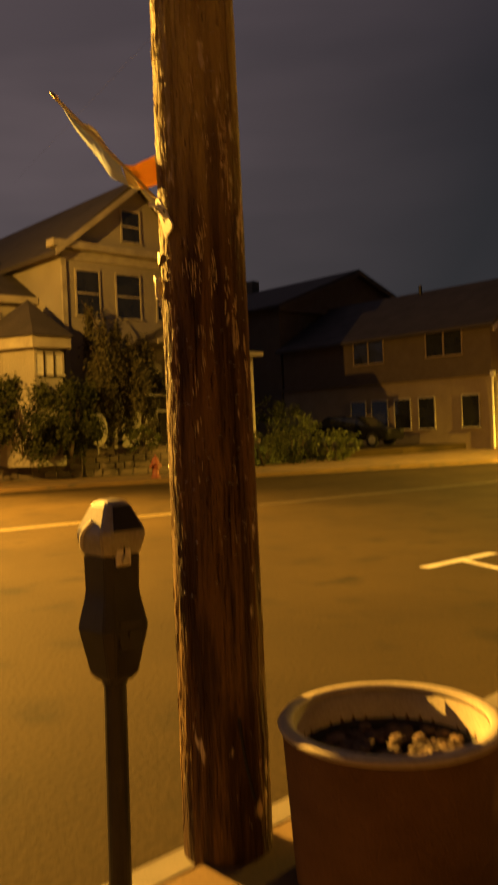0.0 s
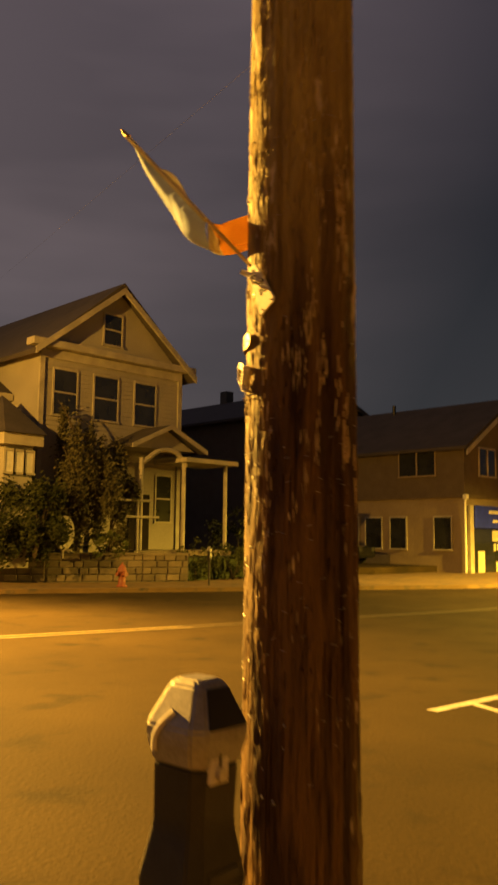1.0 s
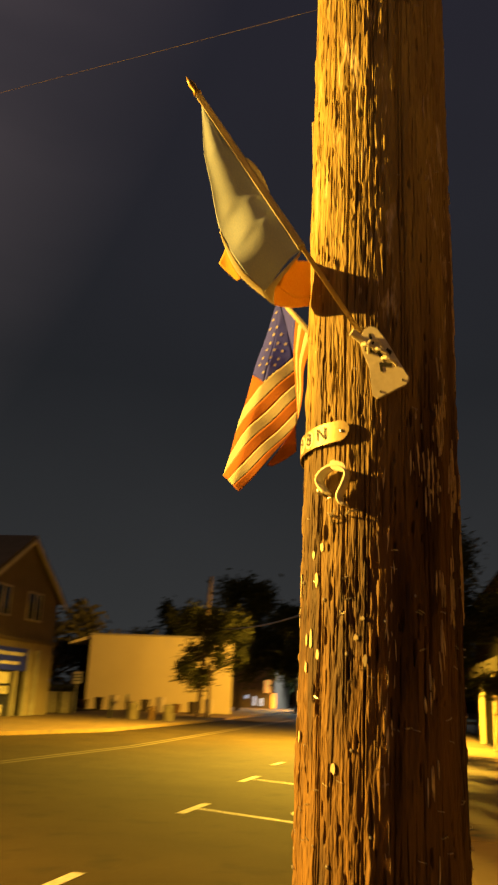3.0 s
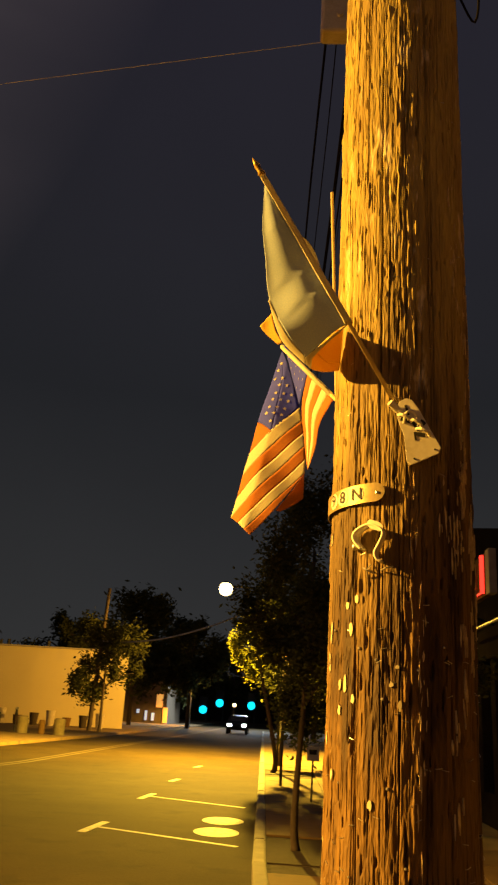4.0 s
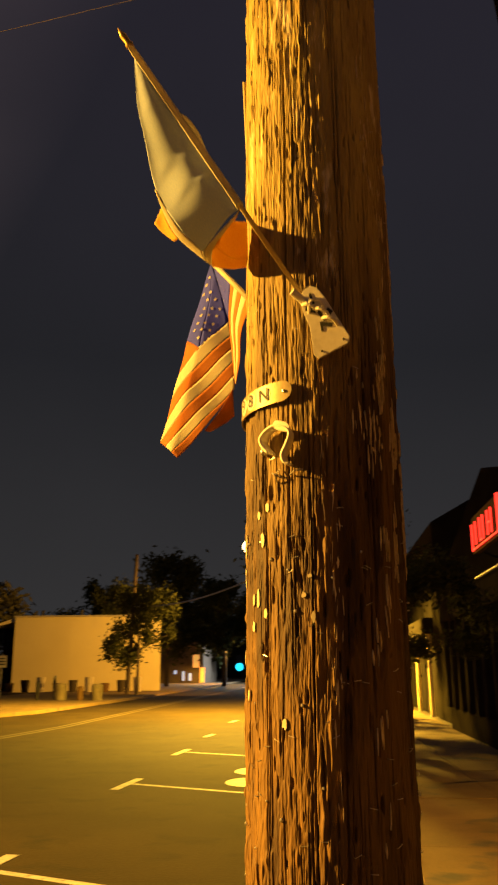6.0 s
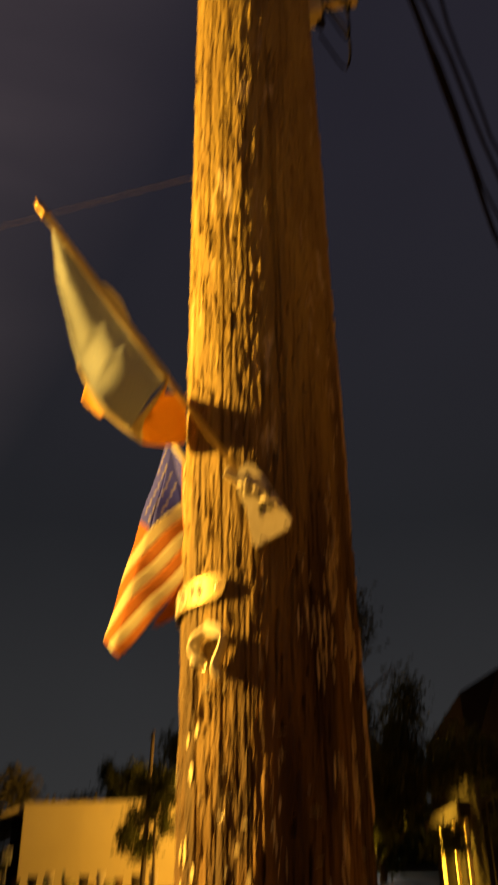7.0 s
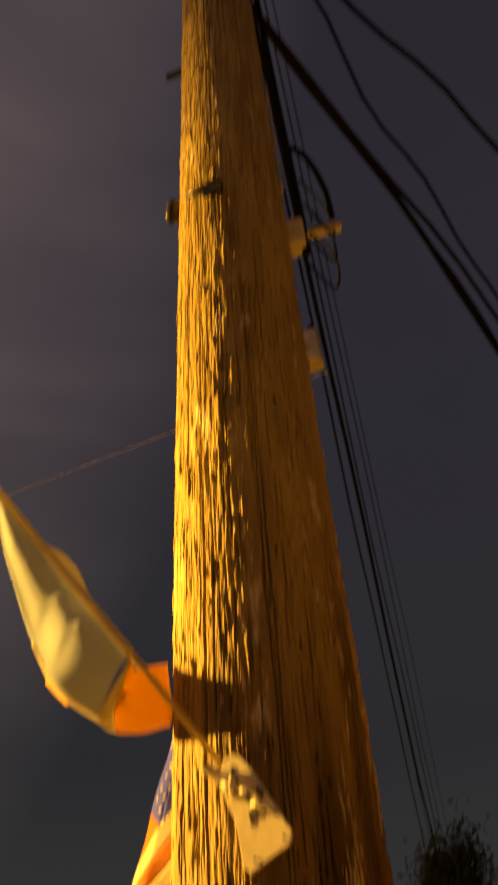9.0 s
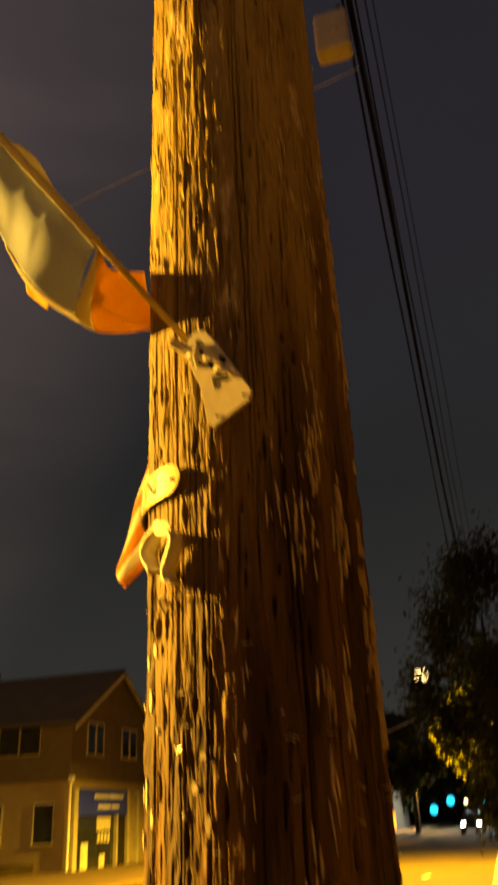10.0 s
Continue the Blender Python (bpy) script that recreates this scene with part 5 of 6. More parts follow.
part("wing_wall", gable_solid(-33, -24.2, 4.0, 13.3, 0.5, 6.5, 6.6, 8.6), SIDING, house, "pale side wing")
part("wing_roof", hull(bmesh.new(), [(-23.7, 3.5, 6.55), (-23.7, 13.29, 6.55), (-33, 3.5, 6.55), (-33, 13.29, 6.55), (-29, 6.5, 9.7), (-29, 13.29, 9.7), (-23.7, 3.5, 6.4), (-23.7, 13.29, 6.4)]), ROOF, house, "dark hipped wing roof")
part("wing_cornice", B((-23.85, 8.4, 6.42), (0.45, 9.7, 0.24)), TRIM, house, "cream eaves board")
for a in ((9.2, 10.2), (11.2, 12.0)):
    window(house, "x", -24.2, a, 5.0, 6.0, mull=False)
part("bay_wall", prism(bmesh.new(), [(-24.3, 11.2), (-22.4, 11.2), (-21.2, 11.7), (-21.2, 12.7), (-22.3, 13.25), (-24.3, 13.25)], 0.6, 4.5), SIDING, house, "projecting bay")
part("bay_cornice", prism(bmesh.new(), [(-24.3, 10.9), (-22.2, 10.9), (-20.9, 11.5), (-20.9, 12.9), (-22.1, 13.29), (-24.3, 13.29)], 4.45, 4.82), TRIM, house, "cream bay cornice")
part("bay_roof", hull(bmesh.new(), [(-24.3, 10.75, 4.82), (-22.1, 10.75, 4.82), (-20.75, 11.45, 4.82), (-20.75, 12.95, 4.82), (-22.0, 13.29, 4.82), (-24.3, 13.29, 4.82), (-22.6, 12.3, 6.25)]), ROOF, house, "dark pointed bay roof")
# lit bay panes: their light is only a white face colour
for a in ((11.72, 11.98), (12.06, 12.34), (12.42, 12.68)):
    window(house, "x", -21.2, a, 3.6, 4.25, mull=False, glass=SIGN_W)
# porch
part("porch_gable", hull(bmesh.new(), [(x, y, z) for x in (-22.0, -20.6) for y, z in ((16.3, 4.75), (19.1, 4.75), (17.7, 5.45))]), SIDING, house, "small porch gable")
for s in (-1, 1):
    part("porch_roof", hull(bmesh.new(), [(x, 17.7 + s * yy, zz) for x in (-22.0, -20.3) for yy, zz in ((0, 5.50), (0, 5.62), (1.72, 4.70), (1.72, 4.82))]), ROOF, house, "dark porch roof slope")
    part("porch_rake", hull(bmesh.new(), [(x, 17.7 + s * yy, zz) for x in (-20.30, -20.24) for yy, zz in ((0, 5.62), (0, 5.46), (1.74, 4.66), (1.74, 4.82))]), TRIM, house, "cream porch rake board")
part("porch_beam", B((-21.1, 19.6, 4.42), (2.0, 2.6, 0.16)), TRIM, house, "flat cream porch roof edge")
part("porch_arch", T(curve([(-20.5, 16.6, 4.2), (-20.5, 17.2, 4.62), (-20.5, 17.7, 4.72), (-20.5, 18.2, 4.62), (-20.5, 18.6, 4.2)], 14), 0.09, 8), TRIM, house, "cream porch arch")
for y in (16.55, 18.5, 20.6):
    part("porch_post", T([(-20.5, y, 0.95), (-20.5, y, 4.36)], 0.08, 12), TRIM, house, "turned porch post")
part("porch_floor", B((-21.2, 18.5, 1.05), (1.7, 4.6, 0.2)), STONE, house, "raised porch floor")
part("front_door", B((-21.97, 17.6, 2.15), (0.08, 0.95, 2.05)), DARK_TIMBER, house, "dark front door")

# raised garden and stone wall
WALL = [(-24.6, 9.6), (-21.3, 13.4), (-19.9, 16.2), (-19.2, 17.6)]
structure(part("garden", prism(bmesh.new(), [(-40, 9.6), (-24.4, 9.7), (-21.4, 13.6), (-20.05, 16.3), (-19.4, 17.6), (-20.0, 20.5), (-21.0, 23.4), (-40, 26)], 0.0, 0.92), LAWN), "raised dark lawn in front of the house")
wall = structure(thing("garden_wall", (0, 0, 0), "", ""), "low rubble stone retaining wall beside the pavement")
g = random.Random(9)
for (xa, ya), (xb, yb) in zip(WALL, WALL[1:]):
    L = math.hypot(xb - xa, yb - ya)
    t = math.degrees(math.atan2(yb - ya, xb - xa))
    part("core", B(((xa + xb) / 2, (ya + yb) / 2, 0.5), (L + 0.05, 0.22, 0.92), turn=t), MORTAR, wall, "dark mortar core")
    for r in range(4):
        s = 0.0
        while s < L - 0.05:
            w = min(g.uniform(0.28, 0.6), L - s)
            k = (s + w / 2) / L
            h = 0.215
            part("stone", B((xa + (xb - xa) * k, ya + (yb - ya) * k, 0.16 + r * 0.225 + 0.1), (w - 0.03, 0.30 + g.uniform(-0.03, 0.03), h - 0.015), turn=t, bevel=0.025), STONE, wall)
            s += w
    part("coping", B(((xa + xb) / 2, (ya + yb) / 2, 1.035), (L, 0.36, 0.09), turn=t, bevel=0.02), STONE, wall, "flat stone coping")

for k, (x, y, rx, rz, n, s, m, lab) in enumerate((
        (-20.6, 15.2, 0.85, 0.45, 900, 0.07, LEAF_Y, "clipped round yellow-green shrub by the wall"), (-19.5, 18.3, 0.75, 0.7, 900, 0.07, LEAF, "clipped shrub above the stone wall"),
        (-19.3, 19.9, 0.95, 0.7, 1000, 0.07, LEAF, "low hedge above the stone wall"), (-19.4, 21.6, 1.0, 0.75, 1000, 0.07, LEAF, "low hedge above the stone wall"),
        (-20.5, 12.5, 1.0, 1.3, 5200, 0.08, LEAF, "tall dark shrub beside the bay"), (-21.3, 11.2, 1.2, 1.45, 6000, 0.08, LEAF, "tall dark shrub beside the drive"), (-22.8, 9.8, 1.3, 1.35, 5200, 0.08, LEAF, "dark shrub beside the drive"),
        (-20.9, 23.2, 1.3, 0.95, 1500, 0.09, LEAF_Y, "wide shrub beside the car park"), (-19.0, 23.6, 1.1, 0.65, 1200, 0.08, LEAF_Y, "low shrub beside the car park"), (-23.5, 24.4, 1.5, 1.4, 1500, 0.1, LEAF, "tall dark shrub beside the car park"))):
    shrub((x, y, 0.9 if k in (0, 4, 5, 6) else 0.12), (rx, rx, rz), n, s, m, lab, 80 + k)


tree("garden_tree", (-20.9, 14.3, 0.9), 3.0, (-20.9, 14.2, 4.2), (0.8, 0.95, 2.7), 15000, 0.070, LEAF_D, "tall shaggy drooping evergreen in front of the house", 0.1, 91, 8, "garden trees")
tree("garden_tree", (-20.6, 15.4, 0.9), 2.2, (-20.6, 15.5, 3.0), (0.8, 0.9, 1.7), 11000, 0.070, LEAF_D, "shaggy drooping evergreen beside the porch", 0.08, 92, 7, "garden trees")

oval = thing("house_sign", (-20.5, 13.5, 0.92), "white oval sign board on a short post", "sign")
part("post", T([(-20.52, 13.5, 0.9), (-20.52, 13.5, 2.2)], 0.04, 8), TRIM, oval)
bm = lathe(bmesh.new(), (0, 0, 0), [(0.0, -0.03), (0.36, -0.03), (0.38, 0.0), (0.36, 0.03), (0.0, 0.03)], 28)
bmesh.ops.transform(bm, matrix=Matrix.Translation((-20.45, 13.5, 1.72)) @ Matrix.Rotation(radians(90), 4, "Y") @ Matrix.Diagonal((1.45, 1, 1, 1)), verts=bm.verts)
part("board", bm, TRIM, oval, "white oval board")
for z, w in ((1.92, 0.3), (1.72, 0.4), (1.52, 0.28)):
    part("lettering_bar", B((-20.41, 13.5, z), (0.006, w, 0.09)), BLACK, oval, "dark unreadable lettering")
cross = thing("garden_post", (-20.4, 16.35, 0.92), "pale wooden garden post with two cross rails", "garden post")
part("upright", T([(-20.4, 16.35, 0.9), (-20.4, 16.35, 3.3)], 0.055, 10), TRIM, cross)
for z, y0, y1 in ((2.86, 15.35, 16.9), (2.3, 15.8, 17.25)):
    part("rail", T([(-20.36, y0, z), (-20.36, y1, z)], 0.045, 8), TRIM, cross)

# hydrant
hx, hy = -17.95, 13.95
hyd = thing("fire_hydrant", (hx, hy, 0.12), "faded red cast-iron fire hydrant on the far pavement", "fire hydrant")
part("barrel", lathe(bmesh.new(), (hx, hy, 0.12), [(0.16, 0), (0.16, 0.05), (0.11, 0.07), (0.105, 0.42), (0.14, 0.44), (0.14, 0.48), (0.12, 0.5), (0.11, 0.58), (0.06, 0.66), (0.03, 0.67)], 20), HYDRANT, hyd, smooth=True)
part("cap_nut", T([(hx, hy, 0.78), (hx, hy, 0.85)], 0.03, 6), HYDRANT, hyd)
for d, r in (((1, 0), 0.075), ((0, 1), 0.06), ((0, -1), 0.06)):
    part("outlet", T([(hx + d[0] * 0.08, hy + d[1] * 0.08, 0.50), (hx + d[0] * 0.2, hy + d[1] * 0.2, 0.50)], r, 12), HYDRANT, hyd, "capped outlet")

# ---- gabled shop ----
shop = thing("shop_building", (-24, 37.3, 0.1), "brown gabled two-storey shop with a navy sign and lit front", "building")
part("wall", gable_solid(-31, -17.4, 33.0, 41.6, -0.1, 6.0, 8.6, 37.3), CLAP_DARK, shop, "brown clad upper wall")
part("lower_wall", B((-24.2, 37.3, 1.75), (13.66, 8.66, 3.7)), CLAP_TAN, shop, "tan painted lower wall")
roof_slabs(shop, -31, -17.4, 33.0, 41.6, 6.0, 8.6, 37.3, 0.35, ROOF)
part("string_course", B((-24.2, 37.3, 3.68), (13.9, 8.9, 0.18)), CLAP_DARK, shop, "dark string course")
for s in (-1, 1):
    part("rake_board", hull(bmesh.new(), [(x, 37.3 + s * yy, zz) for x in (-17.05, -16.98) for yy, zz in ((0, 8.62), (0, 8.40), (4.66, 5.55), (4.66, 5.78))]), TRIM, shop, "pale rake board")
for a, b in ((-25.9, -24.95), (-24.5, -23.5), (-23.0, -22.05), (-21.5, -20.6), (-19.0, -18.1)):
    window(shop, "y", 32.97, (a, b), 1.2, 2.68, mull=False)
for a, b in ((-25.6, -23.65), (-20.95, -18.95)):
    window(shop, "y", 33.0, (a, b), 4.72, 5.9, CLAP_TAN, mull=False)
    part("mullion", B(((a + b) / 2, 32.95, 5.31), (0.08, 0.05, 1.2)), CLAP_TAN, shop, "window mullion")
for a in ((34.4, 35.9), (37.9, 39.5)):
    window(shop, "x", -17.4, a, 4.72, 6.0, mull=False)
    part("mullion", B((-17.36, sum(a) / 2, 5.36), (0.06, 0.09, 1.3)), TRIM, shop, "window mullion")
part("storefront", B((-17.36, 36.0, 1.5), (0.10, 5.4, 2.8)), GLASS, shop, "dark storefront glass")
part("sign_board", B((-17.22, 35.75, 2.72), (0.18, 4.6, 1.05), bevel=0.02), NAVY, shop, "navy sign board")
for y0, y1, z0, z1 in ((34.75, 36.15, 2.88, 3.04), (36.22, 37.65, 2.88, 3.04), (35.1, 36.3, 2.46, 2.60), (36.4, 37.2, 2.46, 2.60)):
    part("lettering_bar", B((-17.125, (y0 + y1) / 2, (z0 + z1) / 2), (0.02, y1 - y0, z1 - z0)), SIGN_W, shop, "pale unreadable sign lettering")
part("notice", B((-17.29, 36.0, 1.85), (0.02, 1.35, 0.52)), POSTER, shop, "pale window notice")
for k in range(4):
    part("notice", B((-17.29, 35.55 + k * 0.32, 1.30), (0.02, 0.22, 0.36)), POSTER, shop, "small window notice")
part("notice", B((-17.29, 34.25, 0.62), (0.02, 0.62, 1.0)), POSTER, shop, "tall pale window poster")
part("notice", B((-17.29, 35.9, 0.38), (0.02, 0.5, 0.5)), POSTER, shop, "low pale window poster")
for y, w in ((33.22, 0.34), (37.15, 0.16), (38.35, 0.22), (39.4, 0.2)):
    part("pilaster", B((-17.27, y, 1.62), (0.22, w, 3.24), bevel=0.01), TRIM, shop, "cream storefront pilaster")
part("door", B((-17.33, 37.75, 1.2), (0.06, 0.95, 2.2)), DARK_TIMBER, shop, "dark shop door")
part("downspout", T(curve([(-17.25, 32.86, 3.55), (-17.30, 32.86, 3.3), (-17.32, 32.88, 2.0), (-17.32, 32.88, 0.15)], 10), 0.06, 10), WHITE_METAL, shop, "white downspout")
part("gutter_box", B((-17.25, 32.84, 3.62), (0.2, 0.2, 0.22)), WHITE_METAL, shop)
part("vent_pipe", T([(-24.0, 37.0, 8.4), (-24.0, 37.0, 9.1)], 0.1, 8), DARK_IRON, shop)
structure(part("car_park", prism(bmesh.new(), [(-34, 25.5), (-19.9, 25.5), (-18.9, 28), (-18.9, 32.95), (-34, 32.95)], 0.0, 0.42), ASPHALT), "sloping asphalt car park beside the shop")

block = thing("house", (-39, 40, 0), "large dark gabled house behind the shop", "house")
part("wall", gable_solid(-50, -31.2, 33.0, 47.0, -0.1, 8.7, 11.3, 40.0), CLAP_DARK, block, "brown clad wall")
roof_slabs(block, -50, -31.2, 33.0, 47.0, 8.7, 11.3, 40.0, 0.45, ROOF)
for s in (-1, 1):
    part("rake_board", hull(bmesh.new(), [(x, 40.0 + s * yy, zz) for x in (-30.76, -30.68) for yy, zz in ((0, 11.32), (0, 11.1), (7.4, 8.35), (7.4, 8.58))]), CLAP_DARK, block, "tan rake board")
part("cornice", B((-31.0, 40.0, 8.5), (0.4, 14.4, 0.25)), CLAP_DARK, block)
for a in ((35.2, 36.2), (37.0, 38.0)):
    window(block, "x", -31.2, a, 6.0, 7.6, CLAP_TAN)
part("chimney", B((-41.0, 40.2, 11.6), (0.7, 0.7, 1.5), bevel=0.02), STONE, block)

# ---- cream commercial building and forecourt ----
store = thing("commercial_building", (-17, 66, 0), "low flat-roofed building with a blank cream side wall", "building")
part("wall", prism(bmesh.new(), [(-22.6, 61.0), (-11.3, 61.0), (-14.6, 73.0), (-22.6, 73.0)], -0.1, 5.5), CREAM_WALL, store, "blank cream stucco wall")
part("parapet", prism(bmesh.new(), [(-22.7, 60.92), (-11.2, 60.92), (-14.5, 73.1), (-22.7, 73.1)], 5.49, 5.61), TRIM, store)
part("canopy", hull(bmesh.new(), [(-22.6, 61.2, 5.5), (-22.6, 70, 5.5), (-24.4, 61.2, 4.9), (-24.4, 70, 4.9), (-22.6, 61.2, 5.2), (-22.6, 70, 5.2), (-24.4, 61.2, 4.75), (-24.4, 70, 4.75)]), CREAM_WALL, store, "sloping side canopy")
# shade beneath the canopy, put in as a near-black block
part("shadow_wall", B((-23.4, 68.0, 2.4), (1.6, 10.0, 4.7)), DARK_WALL, store, "near-black block for the shade under the canopy")
for x in (-21.5, -18.3, -14.6):
    part("roof_vent", T([(x, 64, 5.5), (x, 64, 6.2)], 0.14, 8), DARK_IRON, store)
for k in range(9):
    x = -21.4 + k * 1.15
    t = thing("garden_tub", (x, 57.5, 0.12), "weathered brown tub standing before the cream wall", "tub", "tubs")
    part("tub", lathe(bmesh.new(), (x, 57.5, 0.1), [(0.24, 0), (0.32, 0.62 + 0.2 * (k % 3)), (0.28, 0.62 + 0.2 * (k % 3)), (0.0, 0.55)], 14), (BIN, SOIL, RIM)[k % 3], t)
for x, y, z, r, m in ((-14.0, 42, 0.95, 0.09, DARK_IRON), (-12.75, 42, 0.85, 0.28, STONE), (-11.8, 42.2, 0.70, 0.16, BIN), (-10.85, 42, 0.82, 0.28, STONE)):
    t = thing("bollard", (x, y, 0.12), "weathered concrete or iron bollard on the far pavement", "bollard", "bollards")
    part("body", lathe(bmesh.new(), (x, y, 0.1), [(r, 0), (r * 1.05, z * 0.9), (r * 0.8, z), (0, z)], 14), m, t)
copy_thing(meter, pose(-13.6, 43.5, 0.12))
barrier = thing("concrete_barrier", (-18.4, 45, 0.12), "pale concrete planter barrier with a dark frame", "barrier")
part("panel", B((-18.4, 45.0, 0.70), (2.2, 0.35, 1.15), bevel=0.03), RIM, barrier)
for x in (-19.55, -18.0, -17.25):
    part("post", B((x, 44.8, 0.72), (0.10, 0.10, 1.25)), DARK_IRON, barrier)
shrub((-18.4, 45.2, 1.25), (1.0, 0.2, 0.22), 260, 0.08, LEAF, "low planting in a concrete planter", 120)
sg = thing("parking_sign", (-17.3, 45.3, 0.12), "small white rectangular sign on a thin post", "sign")
part("post", T([(-17.3, 45.35, 0.1), (-17.3, 45.35, 2.5)], 0.03, 8), METAL, sg)
part("face", B((-17.3, 45.3, 2.08), (0.55, 0.03, 0.66), bevel=0.01), SIGN_W, sg, "white sign face")
for z in (2.24, 2.08, 1.92):
    part("lettering_bar", B((-17.3, 45.28, z), (0.36, 0.01, 0.06)), BLACK, sg, "dark unreadable lettering")

far_pole = thing("utility_pole", (-11.75, 52.5, 0.12), "leaning distant wooden utility pole", "utility pole")
part("shaft", T([(-11.75, 52.5, 0), (-11.4, 52.5, 9.0)], [0.16, 0.11], 10), BARK, far_pole)

rowb = thing("shop_row", (-17, 96, 0), "distant row of low shops with lit windows", "building")
part("wall", B((-18.0, 98.0, 2.2), (11.0, 12.0, 4.6)), CLAP_DARK, rowb)
for x, z, w, h, m in ((-13.3, 2.5, 0.7, 1.4, SHOP_GLOW), (-12.6, 1.0, 0.5, 1.6, SHOP_GLOW), (-13.95, 0.8, 0.3, 0.8, SHOP_BLUE), (-14.7, 0.9, 0.25, 1.0, SHOP_BLUE), (-15.6, 1.3, 0.3, 0.4, SHOP_BLUE)):
    part("lit_window", B((x, 91.95, z), (w, 0.1, h)), m, rowb, "glowing shop window")
farb = thing("shop_row", (4, 150, 0), "distant dark buildings closing the street", "building")
part("wall", B((-6, 170, 4.0), (60, 10, 9.0)), DARK_WALL, farb)

# ---- dark timber-fronted building on the near side ----
pub = thing("pub_building", (7, 17, 0.15), "dark timber-fronted building with slim posts and a neon sign", "building")
FX = 3.95
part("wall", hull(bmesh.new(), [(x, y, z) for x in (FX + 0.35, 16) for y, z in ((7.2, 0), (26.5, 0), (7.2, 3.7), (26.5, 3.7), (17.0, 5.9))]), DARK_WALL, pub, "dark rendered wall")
part("fascia", B((FX + 0.15, 14.5, 3.05), (0.5, 14.2, 0.5), bevel=0.02), DARK_TIMBER, pub, "dark timber fascia")
part("plinth", B((FX + 0.2, 14.5, 0.40), (0.35, 14.2, 0.55), bevel=0.02), DARK_TIMBER, pub, "dark stall riser")
for k in range(14):
    y = 8.0 + k * 1.05
    part("post", B((FX + 0.05, y, 1.75), (0.16, 0.30, 2.15), bevel=0.015), DARK_TIMBER, pub, "dark timber post")
    part("pane", B((FX + 0.24, y + 0.52, 1.75), (0.03, 0.72, 2.1)), GLASS, pub, "dark glass pane")
# thin pale strips painted in for reflections on the glass
for y, w in ((9.05, 0.20), (10.1, 0.12), (11.2, 0.22), (12.25, 0.14), (14.35, 0.18)):
    part("pane_glint", B((FX + 0.215, y - 0.45, 2.45), (0.012, w, 0.62)), BIN, pub, "pale strip standing in for a reflection")
part("notice", B((FX + 0.215, 9.75, 1.02), (0.012, 0.34, 0.42)), POSTER, pub, "small pale window notice")
part("gutter", B((3.58, 11.6, 3.24), (0.05, 6.0, 0.05), bevel=0.02), WHITE_METAL, pub, "pale metal gutter edge")
sign = part("signboard", B((3.62, 13.3, 4.02), (0.10, 2.7, 0.68), bevel=0.015), BIN, pub, "dark brown sign board")
part("sign_end", B((3.61, 11.83, 4.02), (0.12, 0.24, 0.70), bevel=0.01), RIM, sign, "pale board end")
part("neon_tube", T([(3.54, 12.15, 3.72), (3.54, 12.15, 4.33)], 0.035, 8), NEON, sign, "red neon tube")
for y, z0, z1 in ((12.75, 3.80, 4.22), (13.05, 3.80, 4.22), (13.45, 3.80, 4.22), (13.75, 3.80, 4.22), (14.15, 3.80, 4.22), (14.5, 3.72, 4.22)):
    part("neon_tube", T([(3.54, y, z0), (3.54, y, z1)], 0.018, 8), NEON, sign, "red neon tube")
for y0, y1, z in ((12.75, 13.05, 4.0), (13.45, 13.75, 3.82), (12.3, 14.5, 3.74)):
    part("neon_tube", T([(3.54, y0, z), (3.54, y1, z)], 0.014, 8), NEON, sign, "red neon tube")
for y in (11.8, 14.4):
    part("sign_bracket", T([(3.66, y, 3.7), (FX + 0.3, y, 3.5)], 0.025, 8), DARK_IRON, sign)
nxt = thing("porch_building", (8, 34, 0.15), "building with cream porch columns beyond the street trees", "building")
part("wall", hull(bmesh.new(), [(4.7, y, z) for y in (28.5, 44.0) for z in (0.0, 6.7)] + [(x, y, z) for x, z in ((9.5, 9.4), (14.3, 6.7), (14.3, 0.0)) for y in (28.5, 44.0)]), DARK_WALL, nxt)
part("porch_beam", B((4.3, 34.0, 3.0), (0.5, 14.0, 0.5)), DARK_TIMBER, nxt, "dark porch beam")
for y in (27.5, 31.0, 36.0):
    part("column", B((4.25, y, 1.45), (0.13, 0.13, 2.7), bevel=0.02), CREAM_WALL, nxt, "square cream porch column")

# posts on the near pavement
for x, y, h in ((0.45, 19.4, 1.55), (0.30, 26.0, 2.6)):
    t = thing("sign_post", (x, y, 0.15), "dark steel sign post on the pavement", "sign post", "sign posts")
    part("post", T([(x, y, 0.1), (x, y, h)], 0.035, 8), DARK_IRON, t)
ys = thing("yard_sign", (1.08, 16.0, 0.15), "small tilted board sign on a short stake", "sign")
part("stake", T([(1.06, 16.03, 0.12), (1.07, 16.03, 0.95)], 0.02, 6), DARK_IRON, ys)
part("board", B((1.07, 16.0, 1.03), (0.24, 0.02, 0.26), tilt=0), SIGN_W, ys)
part("lettering_bar", B((1.07, 15.985, 1.06), (0.15, 0.006, 0.09)), BLACK, ys, "dark unreadable lettering")


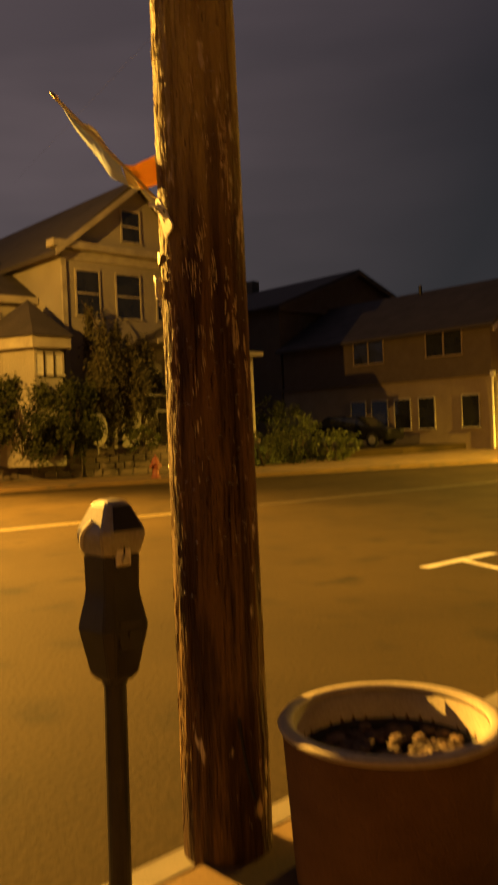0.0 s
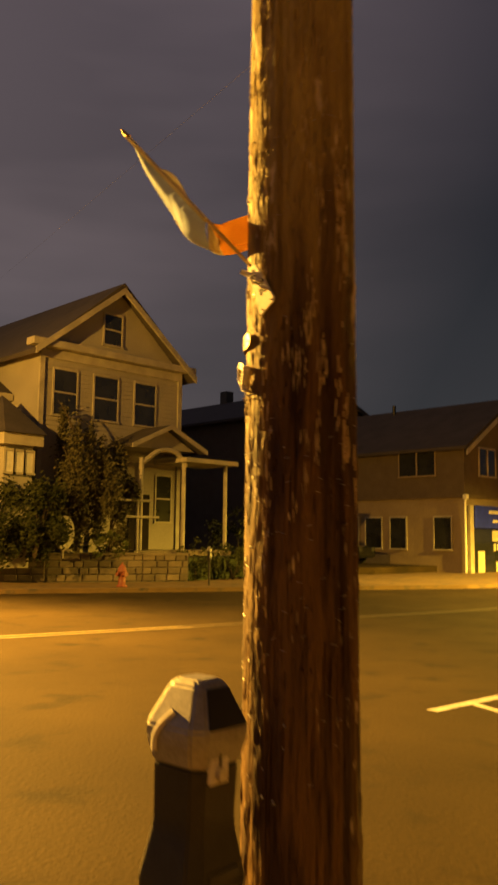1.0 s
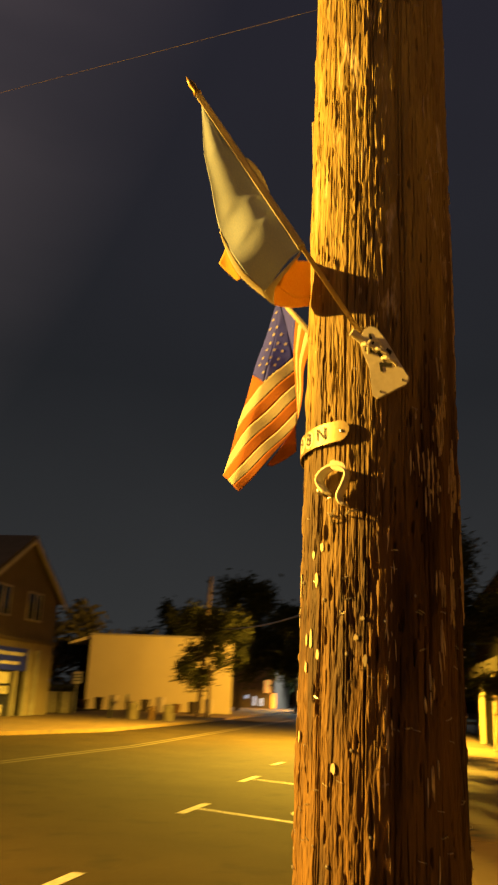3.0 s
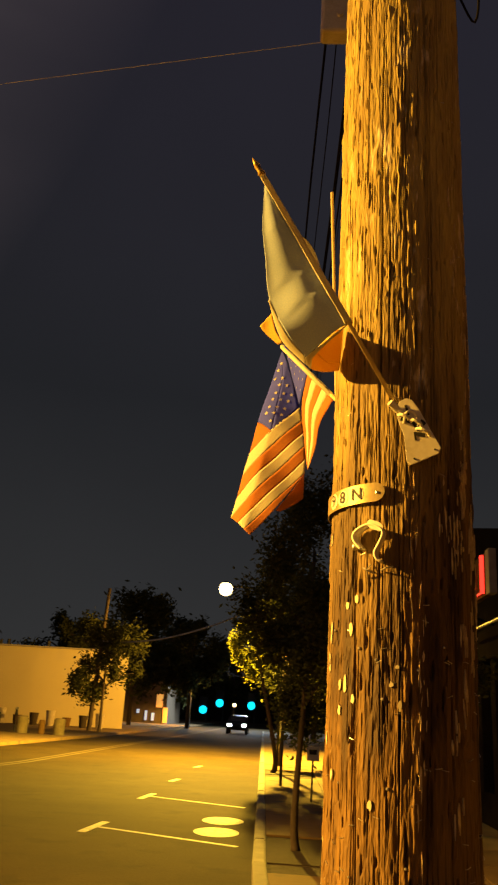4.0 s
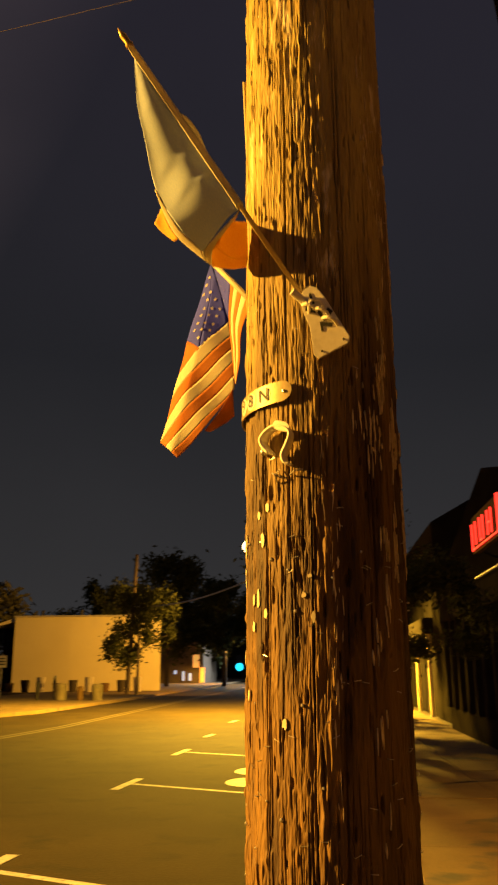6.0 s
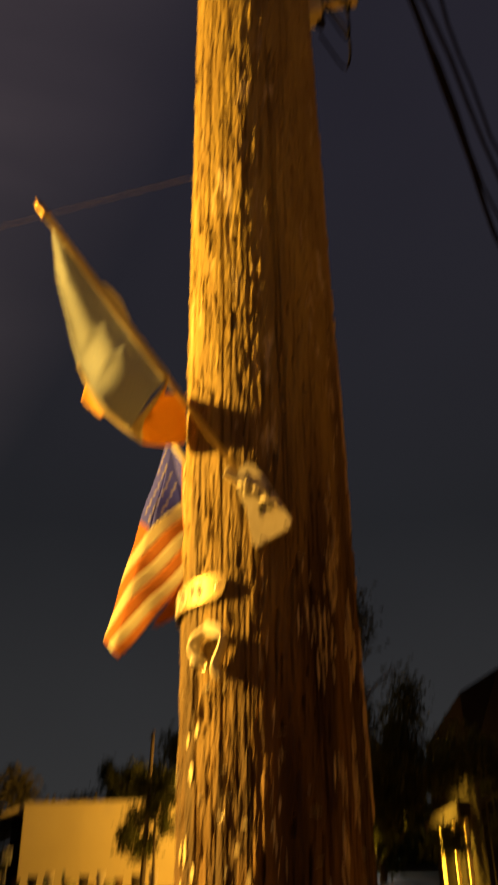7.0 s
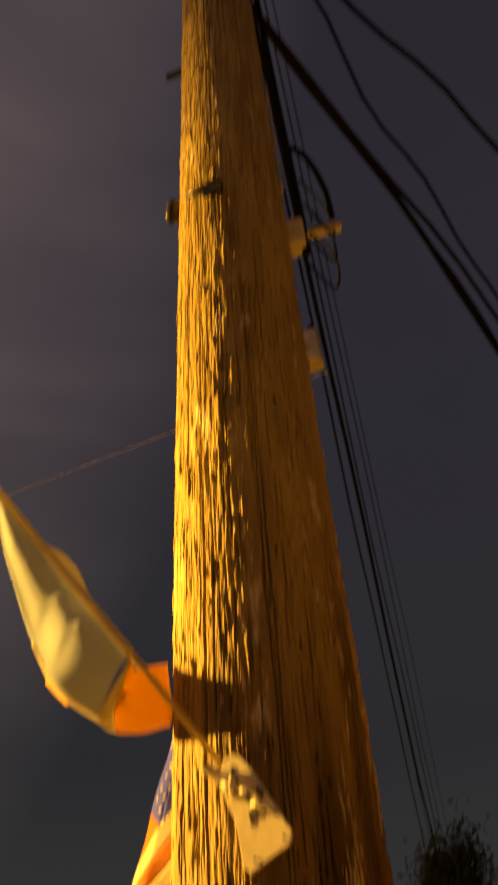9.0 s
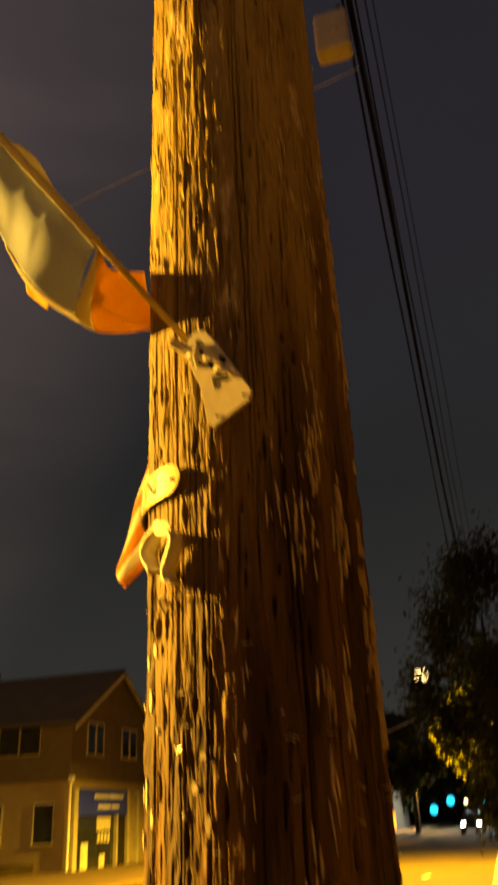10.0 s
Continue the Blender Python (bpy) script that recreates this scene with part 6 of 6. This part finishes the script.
# ---- overhead wires ----
def wire(a, b, sag, r, label, seed=0, slack=0.0):
    """A hanging wire; slack gives it the kinks of an old twisted drop."""
    a, b = Vector(a), Vector(b)
    g = random.Random(seed)
    ph = [g.uniform(0, 6.28) for _ in range(4)]
    pts = []
    for k in range(61):
        s = k / 60
        w = slack * min(1.0, s * 14) * (math.sin(s * 19 + ph[0]) + 0.6 * math.sin(s * 43 + ph[1]) + 0.35 * math.sin(s * 80 + ph[2]))
        pts.append(a.lerp(b, s) + Vector((w * 0.8, -w * 0.5, w - 4 * sag * s * (1 - s))))
    # wires labelled lit get bright steel, so the lamplight is in their material
    return tagged(part("overhead_wire", T(pts, r, 7), METAL if "lit" in label else CABLE, None), label, "wire", "overhead wires")


wire((0.84, 0.70, 5.30), (9.42, 22.5, 10.0), 0.5, 0.017, "thick black service cable leaving the pole", 1, 0.03)
wire((0.84, 0.70, 5.34), (9.42, 22.5, 10.15), 0.42, 0.010, "black messenger wire beside a service cable", 2, 0.03)
wire((0.84, 0.68, 5.30), (9.9, 21.0, 9.75), 0.52, 0.012, "thin black service wire leaving the pole", 3, 0.03)
wire((0.83, 0.68, 7.25), (6.17, 12.86, 6.00), 0.70, 0.012, "thin black service wire leaving the pole", 4, 0.045)
wire((0.82, 0.62, 7.0), (8.93, 11.12, 2.75), 0.05, 0.015, "black twisted service wire leaving the pole", 5, 0.06)
for z, x0, x1, r in ((7.6, 0.75, -0.95, 0.012), (7.45, 0.80, -0.55, 0.006), (6.02, 0.82, -0.35, 0.015), (6.6, 0.88, 0.1, 0.005), (5.85, 0.86, -0.15, 0.006), (6.9, 0.92, 0.35, 0.004)):
    wire((x0, 0.72, z), (x1, 52.0, z - 0.2), 0.35, r, "black cable strung along the street", int(z * 10), 0.01)
wire((0.72, 3.94, 6.63), (-39.0, 20.44, 15.69), 0.0, 0.0029, "thin lamp-lit wire crossing the street", 6)
wire((-0.9, 39.2, 6.75), (-11.5, 52.5, 5.6), 0.65, 0.045, "lamp-lit cable crossing the street")
tb = thing("cable_box", (0.63, 3.0, 5.9), "pale plastic cable terminal box hung on a strand", "cable box")
part("case", B((0.645, 3.0, 5.86), (0.205, 0.12, 0.31), bevel=0.02), WHITE_METAL, tb)
part("knob", T([(0.66, 2.945, 5.83), (0.66, 2.92, 5.83)], 0.02, 10), WHITE_METAL, tb)
part("hanger", T([(0.65, 3.0, 6.03), (0.70, 3.0, 6.1)], 0.012, 6), DARK_IRON, tb)
part("splice_box", B((0.868, 0.715, 3.725), (0.045, 0.05, 0.11), bevel=0.008), WHITE_METAL, pole, "small pale splice box")
part("riser_cable", T([(0.885 - 0.012 * (z - 3.7), 0.725, z) for z in (3.66, 4.0, 4.4, 4.8, 5.2, 5.6, 6.0, 6.4)], 0.012, 8), CABLE, pole, "black riser cable")
bm = bmesh.new()
for k, z in enumerate((3.78, 3.90, 4.02, 4.14, 4.26)):
    hull(bm, [on_pole(-6 + 2 * (k % 2) + a, z + b + 0.01 * (k % 3), o) for a in (0, 6) for b in (0, 0.105) for o in (0.002, 0.010)])
part("conduit_strip", bm, METAL, pole, "crumpled bright metal cable guard")
for k in range(3):
    part("slack_loop", T(curve([(0.88 + 0.02 * k, 0.72, 3.62 + 0.1 * k), (0.94 + 0.012 * k, 0.75, 3.52 + 0.11 * k), (0.955, 0.76, 3.66 + 0.12 * k), (0.90, 0.74, 3.78 + 0.13 * k)], 14), 0.0035, 6), CABLE, pole, "thin looped slack wire")
for k, (dz, w) in enumerate(((0.0, 0.05), (0.09, 0.04), (0.2, 0.045))):
    part("upper_clamp", B(on_pole(-18, 5.62 + dz, 0.03), (0.05, w, 0.035), turn=-18 + 12 * k, bevel=0.008), METAL, pole, "pale metal wire clamp")
part("upper_loop", T(curve([on_pole(-20, 5.55, 0.02), on_pole(-16, 5.75, 0.12), on_pole(-12, 5.98, 0.16), on_pole(-10, 6.3, 0.10)], 14), 0.014, 8), CABLE, pole, "thick looped black cable")
part("cable_loop", T(curve([(0.87, 0.73, 4.25), (0.93, 0.74, 4.16), (0.965, 0.75, 3.98), (0.97, 0.75, 3.80)], 16), 0.009, 7), CABLE, pole, "looped black cable")
part("crossbolt", B((0.935, 0.75, 3.785), (0.11, 0.03, 0.03), bevel=0.005), METAL, pole, "metal clamp bar")
part("dead_end_clamp", B(on_pole(-25, 6.2, 0.05), (0.10, 0.06, 0.09), turn=-25, bevel=0.01), METAL, pole, "metal dead-end clamp")
